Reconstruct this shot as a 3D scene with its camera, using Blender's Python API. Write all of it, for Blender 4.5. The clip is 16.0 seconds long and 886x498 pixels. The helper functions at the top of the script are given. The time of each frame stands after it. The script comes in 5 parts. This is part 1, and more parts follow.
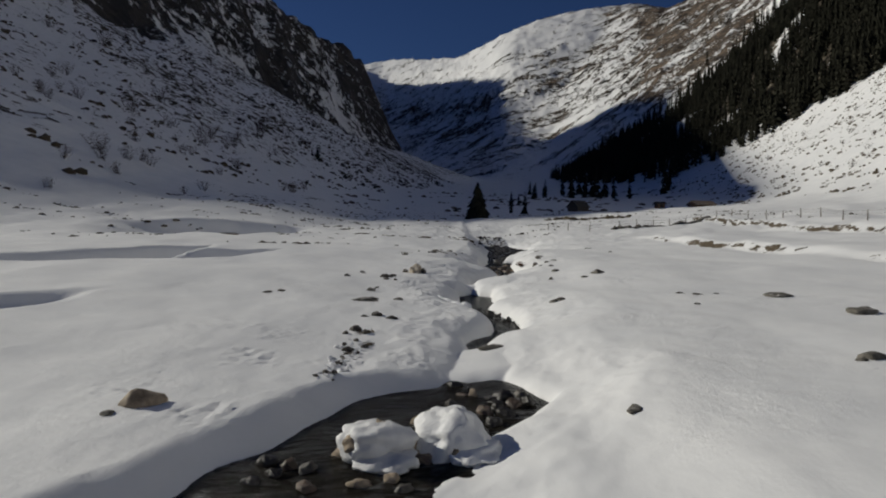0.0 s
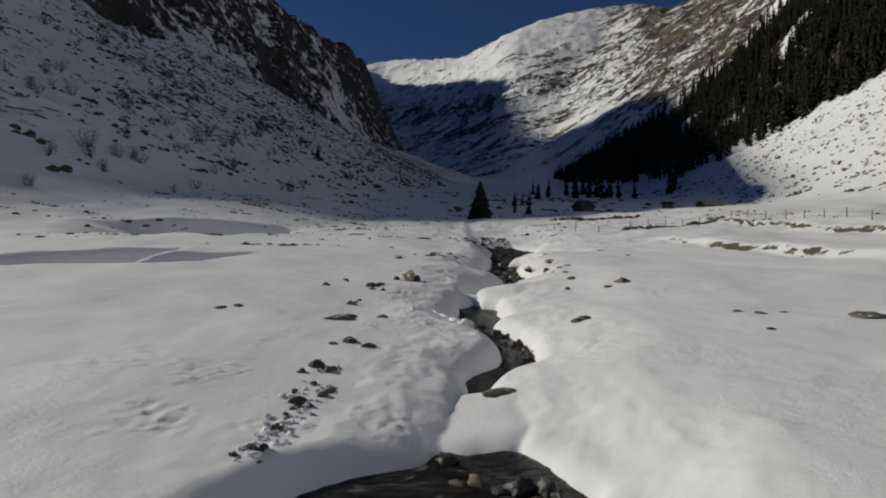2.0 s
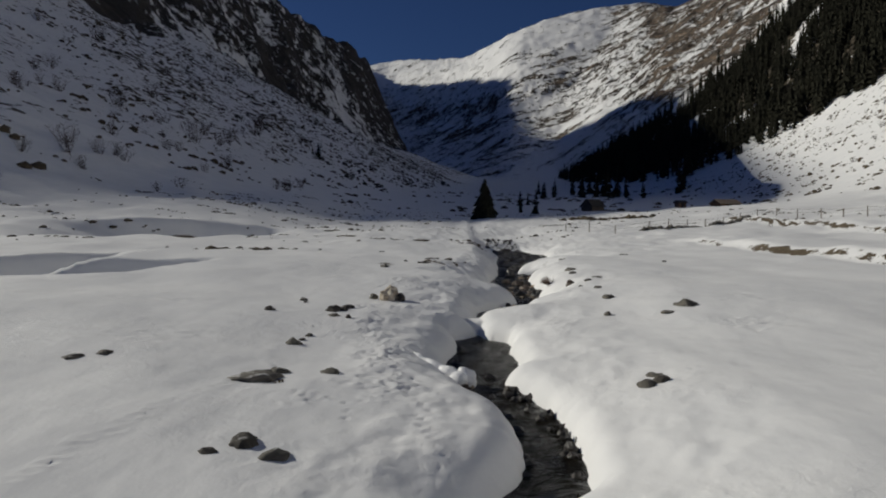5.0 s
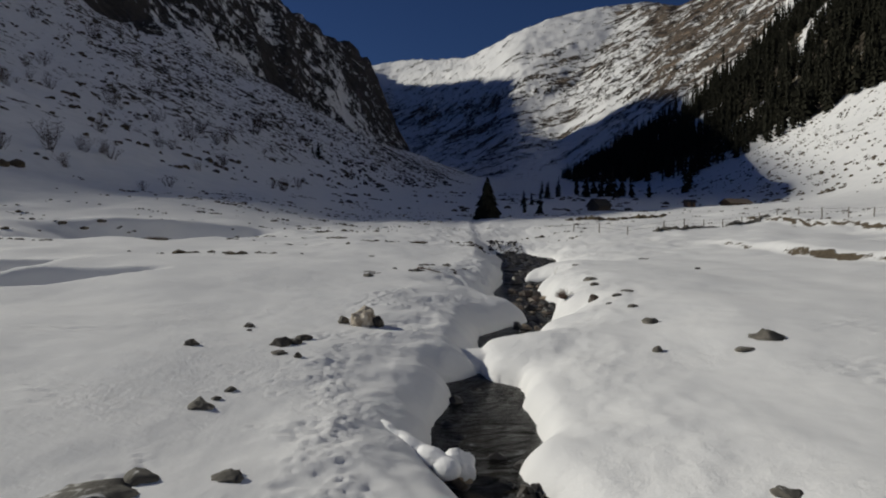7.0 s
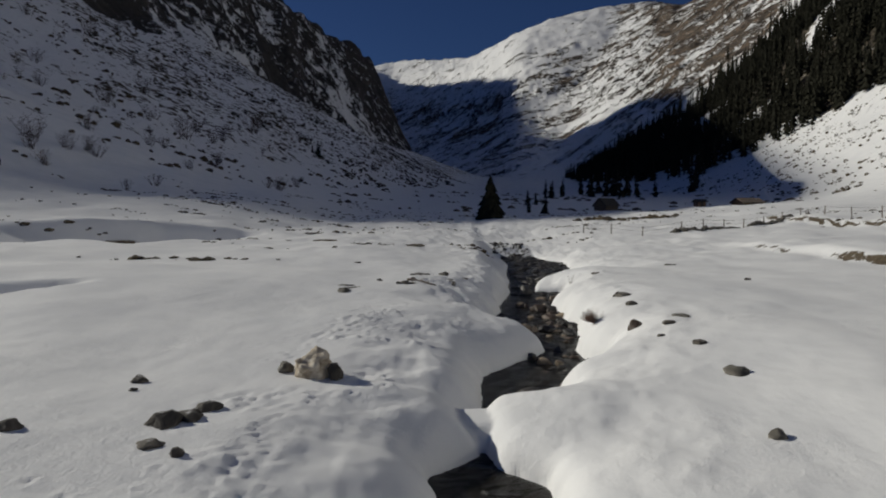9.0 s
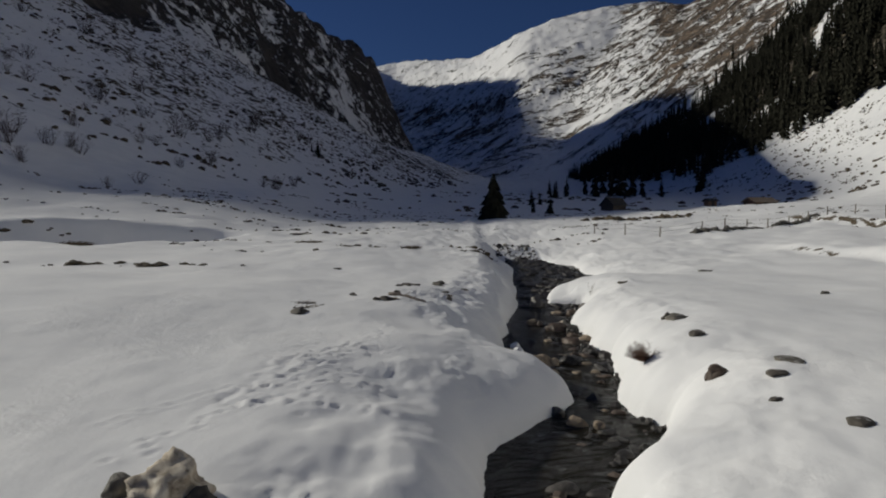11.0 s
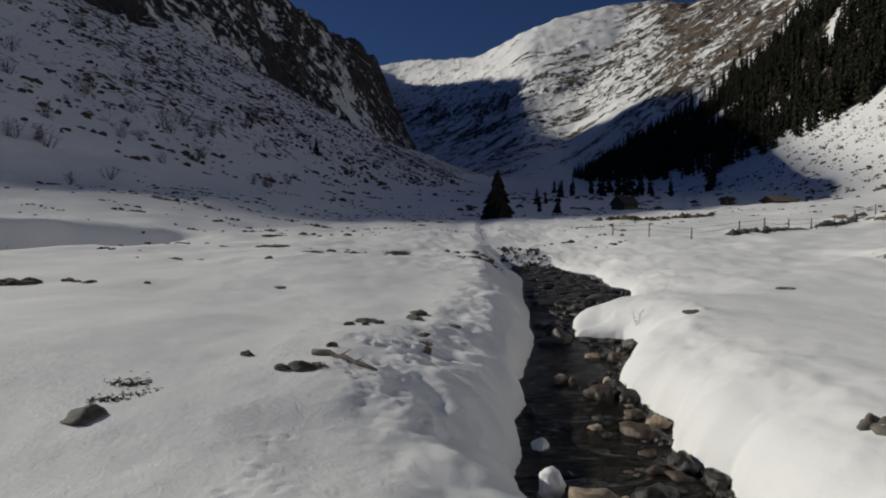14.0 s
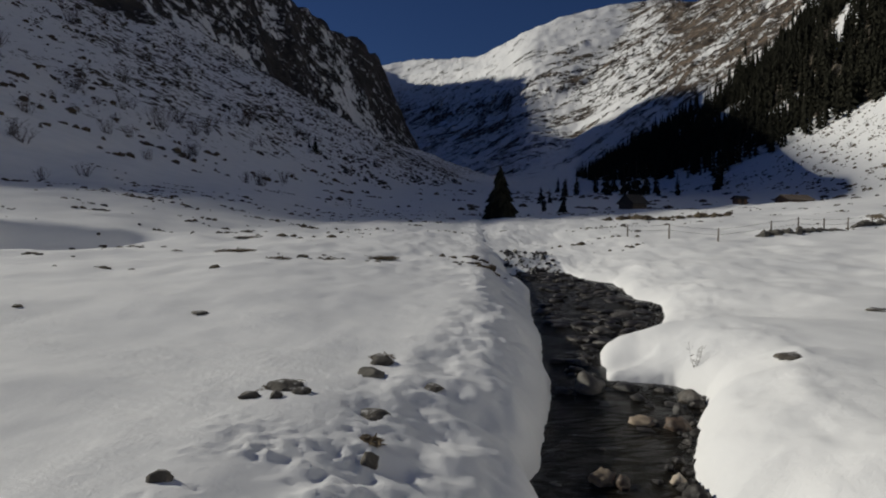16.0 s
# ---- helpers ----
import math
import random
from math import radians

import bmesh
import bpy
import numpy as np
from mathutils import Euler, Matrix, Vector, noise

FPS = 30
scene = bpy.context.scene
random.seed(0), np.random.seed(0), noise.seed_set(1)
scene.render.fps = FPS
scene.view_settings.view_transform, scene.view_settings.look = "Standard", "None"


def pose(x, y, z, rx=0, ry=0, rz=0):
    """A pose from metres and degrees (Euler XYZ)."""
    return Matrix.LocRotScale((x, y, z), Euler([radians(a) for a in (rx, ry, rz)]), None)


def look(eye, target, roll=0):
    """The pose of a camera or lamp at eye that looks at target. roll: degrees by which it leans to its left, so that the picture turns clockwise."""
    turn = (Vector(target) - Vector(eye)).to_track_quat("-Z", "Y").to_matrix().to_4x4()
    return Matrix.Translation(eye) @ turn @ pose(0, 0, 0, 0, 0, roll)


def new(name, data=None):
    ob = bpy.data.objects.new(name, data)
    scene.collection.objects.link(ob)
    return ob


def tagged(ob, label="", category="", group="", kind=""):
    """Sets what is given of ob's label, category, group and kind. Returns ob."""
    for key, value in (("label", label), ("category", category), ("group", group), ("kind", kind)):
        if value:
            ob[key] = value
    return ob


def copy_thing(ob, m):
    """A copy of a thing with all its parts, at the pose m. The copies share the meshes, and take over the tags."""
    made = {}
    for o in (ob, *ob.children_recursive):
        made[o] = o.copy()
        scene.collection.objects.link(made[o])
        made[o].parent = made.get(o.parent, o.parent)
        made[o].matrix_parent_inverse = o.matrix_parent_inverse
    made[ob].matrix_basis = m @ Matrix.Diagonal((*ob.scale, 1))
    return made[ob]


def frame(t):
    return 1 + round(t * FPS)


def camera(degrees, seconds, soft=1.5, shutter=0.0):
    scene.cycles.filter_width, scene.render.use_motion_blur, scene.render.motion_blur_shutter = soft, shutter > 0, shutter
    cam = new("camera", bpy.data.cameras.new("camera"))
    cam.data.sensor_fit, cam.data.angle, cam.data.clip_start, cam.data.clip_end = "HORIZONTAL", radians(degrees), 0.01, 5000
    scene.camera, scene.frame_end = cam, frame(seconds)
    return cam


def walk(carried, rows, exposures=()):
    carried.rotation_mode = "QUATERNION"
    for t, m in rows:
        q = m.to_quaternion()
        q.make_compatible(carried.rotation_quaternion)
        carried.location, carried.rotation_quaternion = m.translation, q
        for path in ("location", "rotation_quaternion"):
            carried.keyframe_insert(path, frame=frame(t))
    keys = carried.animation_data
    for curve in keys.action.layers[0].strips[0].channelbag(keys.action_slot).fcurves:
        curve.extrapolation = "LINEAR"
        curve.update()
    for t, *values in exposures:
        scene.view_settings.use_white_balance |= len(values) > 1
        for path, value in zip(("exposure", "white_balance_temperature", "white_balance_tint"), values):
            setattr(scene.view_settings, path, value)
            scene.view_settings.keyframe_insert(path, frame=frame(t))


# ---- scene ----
cam = camera(70, 16.0, soft=2.0)
PATH = [
    (0, look((0.000, 0.000, 3.500), (0.000, 19.988, 2.802), -0.000)),
    (0.5, look((0.067, 1.257, 3.481), (0.052, 21.245, 2.789), 0.011)),
    (1, look((0.129, 2.526, 3.473), (0.095, 22.514, 2.784), 0.022)),
    (1.5, look((0.192, 3.796, 3.472), (0.136, 23.784, 2.786), 0.032)),
    (2, look((0.256, 5.087, 3.495), (0.178, 25.075, 2.810), 0.039)),
    (2.5, look((0.310, 6.377, 3.503), (0.210, 26.365, 2.820), 0.034)),
    (3, look((0.369, 7.679, 3.514), (0.247, 27.667, 2.834), 0.024)),
    (3.5, look((0.430, 8.980, 3.498), (0.287, 28.968, 2.820), 0.008)),
    (4, look((0.504, 10.318, 3.502), (0.338, 30.306, 2.828), -0.011)),
    (6.5, look((0.869, 17.076, 3.565), (0.590, 37.063, 2.897), -0.095)),
    (7, look((0.940, 18.448, 3.589), (0.641, 38.435, 2.924), -0.114)),
    (7.5, look((1.000, 19.839, 3.604), (0.679, 39.825, 2.939), -0.133)),
    (8, look((1.065, 21.238, 3.634), (0.724, 41.224, 2.969), -0.154)),
    (8.5, look((1.110, 22.655, 3.665), (0.749, 42.641, 3.004), -0.169)),
    (9, look((1.149, 24.094, 3.681), (0.764, 44.080, 3.025), -0.176)),
    (11.5, look((1.432, 31.333, 3.630), (0.948, 51.318, 2.996), -0.178)),
    (12, look((1.493, 32.795, 3.627), (0.990, 52.778, 2.991), -0.173)),
    (12.5, look((1.564, 34.272, 3.652), (1.043, 54.255, 3.013), -0.162)),
    (13, look((1.627, 35.761, 3.677), (1.086, 55.743, 3.033), -0.150)),
    (13.5, look((1.698, 37.275, 3.714), (1.141, 57.257, 3.068), -0.137)),
    (14, look((1.788, 38.777, 3.748), (1.216, 58.758, 3.103), -0.122)),
    (14.5, look((1.885, 40.272, 3.774), (1.295, 60.253, 3.128), -0.103)),
    (15, look((1.957, 41.768, 3.780), (1.346, 61.748, 3.130), -0.095)),
    (15.5, look((2.041, 43.297, 3.797), (1.409, 63.276, 3.145), -0.103)),
    (16, look((2.136, 44.839, 3.831), (1.480, 64.817, 3.179), -0.114)),
]
walk(cam, PATH, [(0, 0.0, 5700, 10), (16, 0.0, 5700, 10)])

# ---------------------------------------------------------------- light
SUN = Vector((-0.93, 0.37, 0.0)).normalized()
SUN_EL = radians(26.0)
sun_dir = Vector((SUN.x * math.cos(SUN_EL), SUN.y * math.cos(SUN_EL), math.sin(SUN_EL)))
world = bpy.data.worlds.new("sky")
scene.world = world
world.use_nodes = True
wn = world.node_tree.nodes
sky = wn.new("ShaderNodeTexSky")
sky.sky_type, sky.sun_disc = "NISHITA", False
sky.sun_elevation, sky.sun_rotation = SUN_EL, math.atan2(SUN.x, SUN.y)
sky.altitude, sky.air_density, sky.dust_density, sky.ozone_density = 2000, 1.2, 0.5, 8.0
wn["Background"].inputs["Strength"].default_value = 0.020
tint = wn.new("ShaderNodeMix")
tint.data_type, tint.blend_type = "RGBA", "MULTIPLY"
tint.inputs[0].default_value, tint.inputs[7].default_value = 1.0, (1.16, 0.98, 1.07, 1.0)
world.node_tree.links.new(sky.outputs[0], tint.inputs[6])
world.node_tree.links.new(tint.outputs[2], wn["Background"].inputs["Color"])
lamp = bpy.data.lights.new("sun", "SUN")
lamp.energy, lamp.angle, lamp.color = 3.08, radians(0.53), (1.0, 0.89, 0.685)
new("sun", lamp).matrix_world = look(sun_dir * 300, (0, 0, 0))


# ---------------------------------------------------------------- materials
def material(name):
    m = bpy.data.materials.new(name)
    m.use_nodes = True
    return m, m.node_tree.nodes, m.node_tree.links, m.node_tree.nodes["Principled BSDF"]


def noise_node(nodes, links, scale, detail=4.0, rough=0.55, vec=None, dist=0.0):
    n = nodes.new("ShaderNodeTexNoise")
    n.inputs["Scale"].default_value, n.inputs["Detail"].default_value = scale, detail
    n.inputs["Roughness"].default_value, n.inputs["Distortion"].default_value = rough, dist
    if vec is not None:
        links.new(vec, n.inputs["Vector"])
    return n.outputs["Fac"]


def ramp(nodes, links, fac, stops):
    r = nodes.new("ShaderNodeValToRGB")
    el = r.color_ramp.elements
    while len(el) < len(stops):
        el.new(0.5)
    for e, (p, c) in zip(el, stops):
        e.position, e.color = p, (*c, 1.0) if len(c) == 3 else c
    links.new(fac, r.inputs["Fac"])
    return r.outputs["Color"]


def mixed(nodes, links, fac, a, b):
    m = nodes.new("ShaderNodeMix")
    m.data_type = "RGBA"
    links.new(fac, m.inputs[0])
    for socket, v in ((m.inputs[6], a), (m.inputs[7], b)):
        if isinstance(v, tuple):
            socket.default_value = (*v, 1.0)
        else:
            links.new(v, socket)
    return m.outputs[2]


def maths(nodes, links, op, a, b=0.0, c=None, clamp=False):
    m = nodes.new("ShaderNodeMath")
    m.operation, m.use_clamp = op, clamp
    for s, v in zip(m.inputs, (a, b, c)):
        if v is None:
            continue
        if isinstance(v, (int, float)):
            s.default_value = v
        else:
            links.new(v, s)
    return m.outputs[0]


def bump(nodes, links, height, strength, distance, bsdf, before=None):
    b = nodes.new("ShaderNodeBump")
    b.inputs["Strength"].default_value, b.inputs["Distance"].default_value = strength, distance
    links.new(height, b.inputs["Height"])
    if before is not None:
        links.new(before, b.inputs["Normal"])
    if bsdf is not None:
        links.new(b.outputs[0], bsdf.inputs["Normal"])
    return b.outputs[0]


def stretched(nodes, links, src, scale, rot=(0, 0, 0)):
    mp = nodes.new("ShaderNodeMapping")
    mp.inputs["Scale"].default_value, mp.inputs["Rotation"].default_value = scale, rot
    links.new(src, mp.inputs["Vector"])
    return mp.outputs[0]


def ground_material():
    """Snow with bare rock, heather and soil where the cover attributes say so."""
    m, N, L, b = material("snow_and_rock")
    geo = N.new("ShaderNodeNewGeometry").outputs["Position"]

    def attr(n):
        a = N.new("ShaderNodeAttribute")
        a.attribute_name = n
        return a.outputs["Fac"]
    rock, tuft, soil = attr("rock"), attr("tuft"), attr("soil")
    # snow
    big = noise_node(N, L, 0.35, 3, 0.5, geo)
    snow = ramp(N, L, big, [(0.3, (0.80, 0.80, 0.80)), (0.7, (0.88, 0.875, 0.865))])
    # far rock: banded strata in a slanting bed, broken by snow
    bed = stretched(N, L, stretched(N, L, geo, (1, 1, 1), (radians(6), radians(15), 0)), (0.0058, 0.0058, 0.0150))
    n1 = noise_node(N, L, 1.0, 8, 0.62, bed, 1.5)
    n2 = noise_node(N, L, 0.06, 8, 0.64, geo, 0.3)
    n3 = noise_node(N, L, 0.20, 6, 0.62, geo)
    s = maths(N, L, "MULTIPLY", n1, 0.44)
    s = maths(N, L, "MULTIPLY_ADD", n2, 0.34, s)
    s = maths(N, L, "MULTIPLY_ADD", n3, 0.22, s)
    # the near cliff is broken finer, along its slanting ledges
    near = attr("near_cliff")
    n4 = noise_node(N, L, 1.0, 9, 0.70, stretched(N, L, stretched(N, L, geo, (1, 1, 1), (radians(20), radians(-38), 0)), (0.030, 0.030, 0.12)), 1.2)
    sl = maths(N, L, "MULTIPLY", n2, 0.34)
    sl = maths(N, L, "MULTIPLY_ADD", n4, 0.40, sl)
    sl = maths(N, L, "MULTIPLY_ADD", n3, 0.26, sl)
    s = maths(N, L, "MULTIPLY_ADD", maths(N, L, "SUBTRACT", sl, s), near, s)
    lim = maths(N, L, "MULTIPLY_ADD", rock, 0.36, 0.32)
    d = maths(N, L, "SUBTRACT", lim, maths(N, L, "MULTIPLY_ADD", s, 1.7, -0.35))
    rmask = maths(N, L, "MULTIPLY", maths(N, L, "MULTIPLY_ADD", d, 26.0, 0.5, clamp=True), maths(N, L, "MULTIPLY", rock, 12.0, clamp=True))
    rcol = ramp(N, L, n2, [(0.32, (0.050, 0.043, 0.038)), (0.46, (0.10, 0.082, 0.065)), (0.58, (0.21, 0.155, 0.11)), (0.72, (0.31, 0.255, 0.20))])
    # the left range, the shady side, takes darker and greyer rock colours
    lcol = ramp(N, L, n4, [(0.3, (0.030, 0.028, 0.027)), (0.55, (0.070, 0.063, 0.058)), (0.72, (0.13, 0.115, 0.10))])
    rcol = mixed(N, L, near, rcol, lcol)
    # small tufts and stones poking through
    tn = noise_node(N, L, 0.30, 6, 0.62, stretched(N, L, geo, (1, 1, 0.6)))
    td = maths(N, L, "SUBTRACT", maths(N, L, "MULTIPLY_ADD", tuft, 0.36, 0.14), tn)
    tmask = maths(N, L, "MULTIPLY_ADD", td, 26.0, 0.5, clamp=True)
    tcol = ramp(N, L, n3, [(0.3, (0.05, 0.045, 0.035)), (0.7, (0.13, 0.105, 0.07))])
    # soil banks
    sn = noise_node(N, L, 0.8, 7, 0.65, geo, 0.4)
    sd = maths(N, L, "SUBTRACT", maths(N, L, "MULTIPLY_ADD", soil, 0.6, 0.10), sn)
    smask = maths(N, L, "MULTIPLY_ADD", sd, 24.0, 0.5, clamp=True)
    fine = noise_node(N, L, 6.0, 6, 0.7, geo)
    scol = ramp(N, L, fine, [(0.3, (0.05, 0.04, 0.027)), (0.55, (0.14, 0.11, 0.072)), (0.75, (0.24, 0.20, 0.14))])
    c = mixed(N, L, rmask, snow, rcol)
    c = mixed(N, L, tmask, c, tcol)
    c = mixed(N, L, smask, c, scol)
    L.new(c, b.inputs["Base Color"])
    bare = maths(N, L, "MAXIMUM", maths(N, L, "MAXIMUM", rmask, tmask), smask)
    L.new(maths(N, L, "MULTIPLY_ADD", bare, 0.25, 0.62), b.inputs["Roughness"])
    b.inputs["Specular IOR Level"].default_value = 0.25
    # relief: wind crust and grain on snow, broken faces on rock
    g1 = noise_node(N, L, 1.6, 5, 0.6, stretched(N, L, geo, (1, 0.6, 1)))
    g2 = noise_node(N, L, 22.0, 4, 0.65, geo)
    k = bump(N, L, g1, 0.30, 0.07, None)
    k = bump(N, L, g2, 0.16, 0.012, None, k)
    # crust broken into crumbs, in patches
    g3 = noise_node(N, L, 5.5, 6, 0.68, geo, 0.6)
    g4 = maths(N, L, "MULTIPLY_ADD", maths(N, L, "SUBTRACT", noise_node(N, L, 0.22, 3, 0.5, geo), 0.47), 7.0, 0.15, clamp=True)
    k = bump(N, L, maths(N, L, "MULTIPLY", g3, g4), 0.32, 0.10, None, k)
    hr = maths(N, L, "MULTIPLY", maths(N, L, "ADD", n1, maths(N, L, "MULTIPLY", n2, 0.8)), rmask)
    k = bump(N, L, hr, 0.8, 14.0, None, k)
    crag = N.new("ShaderNodeTexNoise")
    crag.noise_type, crag.normalize = "RIDGED_MULTIFRACTAL", True
    crag.inputs["Scale"].default_value, crag.inputs["Detail"].default_value = 0.016, 6.0
    L.new(stretched(N, L, geo, (1, 1, 0.45), (0, radians(30), 0)), crag.inputs["Vector"])
    k = bump(N, L, maths(N, L, "MULTIPLY", crag.outputs["Fac"], maths(N, L, "MULTIPLY", maths(N, L, "MULTIPLY", rock, maths(N, L, "MULTIPLY_ADD", rmask, 0.6, 0.4)), maths(N, L, "SUBTRACT", 1.0, near))), 1.0, 75.0, None, k)
    hs = maths(N, L, "MULTIPLY", maths(N, L, "ADD", fine, sn), maths(N, L, "MAXIMUM", smask, tmask))
    bump(N, L, hs, 0.7, 0.12, b, k)
    return m


def stone_material(name, cols, scale=3.0, snowy=0.0, gloss=0.82):
    m, N, L, b = material(name)
    co = N.new("ShaderNodeTexCoord").outputs["Object"]
    info = N.new("ShaderNodeObjectInfo").outputs["Random"]
    n1 = noise_node(N, L, scale, 8, 0.65, co, 0.5)
    n2 = noise_node(N, L, scale * 7, 5, 0.6, co)
    col = ramp(N, L, n1, [(0.3, cols[0]), (0.5, cols[1]), (0.7, cols[2])])
    hsv = N.new("ShaderNodeHueSaturation")
    L.new(maths(N, L, "MULTIPLY_ADD", info, 0.5, 0.75), hsv.inputs["Value"])
    L.new(col, hsv.inputs["Color"])
    out = hsv.outputs[0]
    if snowy > 0:
        nz = N.new("ShaderNodeSeparateXYZ")
        L.new(N.new("ShaderNodeNewGeometry").outputs["Normal"], nz.inputs[0])
        k = maths(N, L, "MULTIPLY_ADD", n1, 0.8, nz.outputs[2])
        k = maths(N, L, "MULTIPLY_ADD", maths(N, L, "SUBTRACT", k, 1.55 - snowy), 8.0, 0.5, clamp=True)
        out = mixed(N, L, k, out, (0.84, 0.84, 0.835))
    L.new(out, b.inputs["Base Color"])
    b.inputs["Roughness"].default_value = gloss
    h = maths(N, L, "MULTIPLY_ADD", n2, 0.4, n1)
    bump(N, L, h, 0.7, 0.06, b)
    return m


def plain_material(name, a, c, scale=8.0, rough=0.8, stretch=(1, 1, 1), depth=0.01):
    m, N, L, b = material(name)
    co = stretched(N, L, N.new("ShaderNodeTexCoord").outputs["Object"], stretch)
    info = N.new("ShaderNodeObjectInfo").outputs["Random"]
    n = noise_node(N, L, scale, 6, 0.6, co)
    col = ramp(N, L, n, [(0.3, a), (0.7, c)])
    hsv = N.new("ShaderNodeHueSaturation")
    L.new(maths(N, L, "MULTIPLY_ADD", info, 0.45, 0.78), hsv.inputs["Value"])
    L.new(col, hsv.inputs["Color"])
    L.new(hsv.outputs[0], b.inputs["Base Color"])
    b.inputs["Roughness"].default_value = rough
    bump(N, L, n, 0.5, depth, b)
    return m


def water_material():
    m, N, L, b = material("stream_water")
    geo = N.new("ShaderNodeNewGeometry").outputs["Position"]
    v = stretched(N, L, geo, (1.3, 2.6, 1.0))
    n = noise_node(N, L, 1.5, 7, 0.66, v, 1.0)
    f = noise_node(N, L, 0.9, 8, 0.74, stretched(N, L, geo, (1.0, 2.4, 1)), 1.6)
    foam = maths(N, L, "MULTIPLY_ADD", maths(N, L, "SUBTRACT", f, 0.53), 6.0, 0.0, clamp=True)
    foam = maths(N, L, "MULTIPLY", foam, 0.36)
    deep = ramp(N, L, n, [(0.35, (0.005, 0.0048, 0.0042)), (0.7, (0.022, 0.018, 0.012))])
    L.new(mixed(N, L, foam, deep, (0.50, 0.51, 0.52)), b.inputs["Base Color"])
    L.new(maths(N, L, "MULTIPLY_ADD", foam, 0.6, 0.12), b.inputs["Roughness"])
    b.inputs["IOR"].default_value = 1.33
    b.inputs["Specular IOR Level"].default_value = 0.15
    bump(N, L, maths(N, L, "MULTIPLY_ADD", f, 0.6, n), 0.9, 0.14, b)
    return m


SNOW = ground_material()
WATER = water_material()
GREY_STONE = stone_material("grey_stone", ((0.05, 0.046, 0.04), (0.13, 0.12, 0.10), (0.24, 0.22, 0.19)))
CAPPED_GREY = stone_material("grey_stone_with_snow", ((0.05, 0.046, 0.04), (0.12, 0.11, 0.09), (0.22, 0.20, 0.17)), 3.0, 0.10)
CAPPED_DARK = stone_material("dark_stone_with_snow", ((0.03, 0.027, 0.022), (0.085, 0.074, 0.060), (0.17, 0.15, 0.12)), 3.0, 0.12)
DARK_STONE = stone_material("dark_stone", ((0.02, 0.018, 0.015), (0.055, 0.048, 0.038), (0.12, 0.10, 0.08)))
WET_GREY = stone_material("wet_grey_stone", ((0.03, 0.028, 0.025), (0.085, 0.075, 0.062), (0.17, 0.15, 0.125)), 3.0, 0.0, 0.45)
WET_DARK = stone_material("wet_dark_stone", ((0.009, 0.008, 0.007), (0.026, 0.022, 0.018), (0.068, 0.056, 0.044)), 3.0, 0.0, 0.4)
TAN_STONE = stone_material("tan_stone", ((0.13, 0.10, 0.07), (0.30, 0.24, 0.17), (0.45, 0.38, 0.29)))
BROWN_STONE = stone_material("wet_brown_stone", ((0.035, 0.025, 0.018), (0.10, 0.07, 0.048), (0.20, 0.15, 0.11)), 3.0, 0.0, 0.5)
PALE_STONE = stone_material("pale_stone", ((0.16, 0.12, 0.08), (0.50, 0.43, 0.33), (0.72, 0.67, 0.57)), 5.0)
NEEDLE = plain_material("spruce_needles", (0.011, 0.0115, 0.009), (0.030, 0.029, 0.019), 1.2, 0.95)
NEEDLE.node_tree.nodes["Principled BSDF"].inputs["Specular IOR Level"].default_value = 0.08
BARK = plain_material("bark", (0.04, 0.03, 0.022), (0.10, 0.08, 0.06), 12.0, 0.9, (1, 1, 0.2))
DRY_GRASS = plain_material("dry_grass", (0.07, 0.052, 0.03), (0.20, 0.155, 0.095), 9.0, 0.95)
RED_TWIG = plain_material("reddish_twigs", (0.07, 0.035, 0.022), (0.16, 0.085, 0.05), 6.0, 0.9)
TWIG = plain_material("twigs", (0.035, 0.026, 0.022), (0.10, 0.072, 0.055), 6.0, 0.9)
HEATHER = plain_material("dry_heather", (0.035, 0.028, 0.018), (0.13, 0.10, 0.06), 9.0, 0.95)
WOOD = plain_material("weathered_wood", (0.12, 0.10, 0.08), (0.26, 0.22, 0.18), 10.0, 0.85, (1, 1, 0.15))
LOG_WOOD = plain_material("brown_wood", (0.11, 0.06, 0.035), (0.26, 0.15, 0.085), 6.0, 0.8, (0.2, 1, 1))
PURE_SNOW = plain_material("clean_snow", (0.80, 0.80, 0.80), (0.88, 0.875, 0.865), 7.0, 0.65, (1, 1, 1), 0.06)
TAN_SHINGLE = plain_material("tan_shingles", (0.22, 0.16, 0.10), (0.38, 0.30, 0.20), 5.0, 0.85, (4, 1, 1), 0.02)
DARK_SHINGLE = plain_material("dark_shingles", (0.014, 0.012, 0.011), (0.045, 0.040, 0.036), 5.0, 0.85, (4, 1, 1), 0.02)

# ---------------------------------------------------------------- the lie of the land
def hashed(xi, yi, seed):
    h = (xi * 374761393 + yi * 668265263 + seed * 974711) & 0xFFFFFFFF
    h = ((h ^ (h >> 13)) * 1274126177) & 0xFFFFFFFF
    return (h ^ (h >> 16)) / 4294967296.0


def gnoise(x, y, seed=0):
    """Gradient noise, about -0.7 to 0.7."""
    xf, yf = np.floor(x), np.floor(y)
    xi, yi = xf.astype(np.int64), yf.astype(np.int64)
    fx, fy = x - xf, y - yf
    total = 0.0
    wx, wy = fx * fx * fx * (fx * (6 * fx - 15) + 10), fy * fy * fy * (fy * (6 * fy - 15) + 10)
    for i in (0, 1):
        for j in (0, 1):
            a = hashed(xi + i, yi + j, seed) * 2 * math.pi
            g = np.cos(a) * (fx - i) + np.sin(a) * (fy - j)
            total = total + g * (wx if i else 1 - wx) * (wy if j else 1 - wy)
    return total


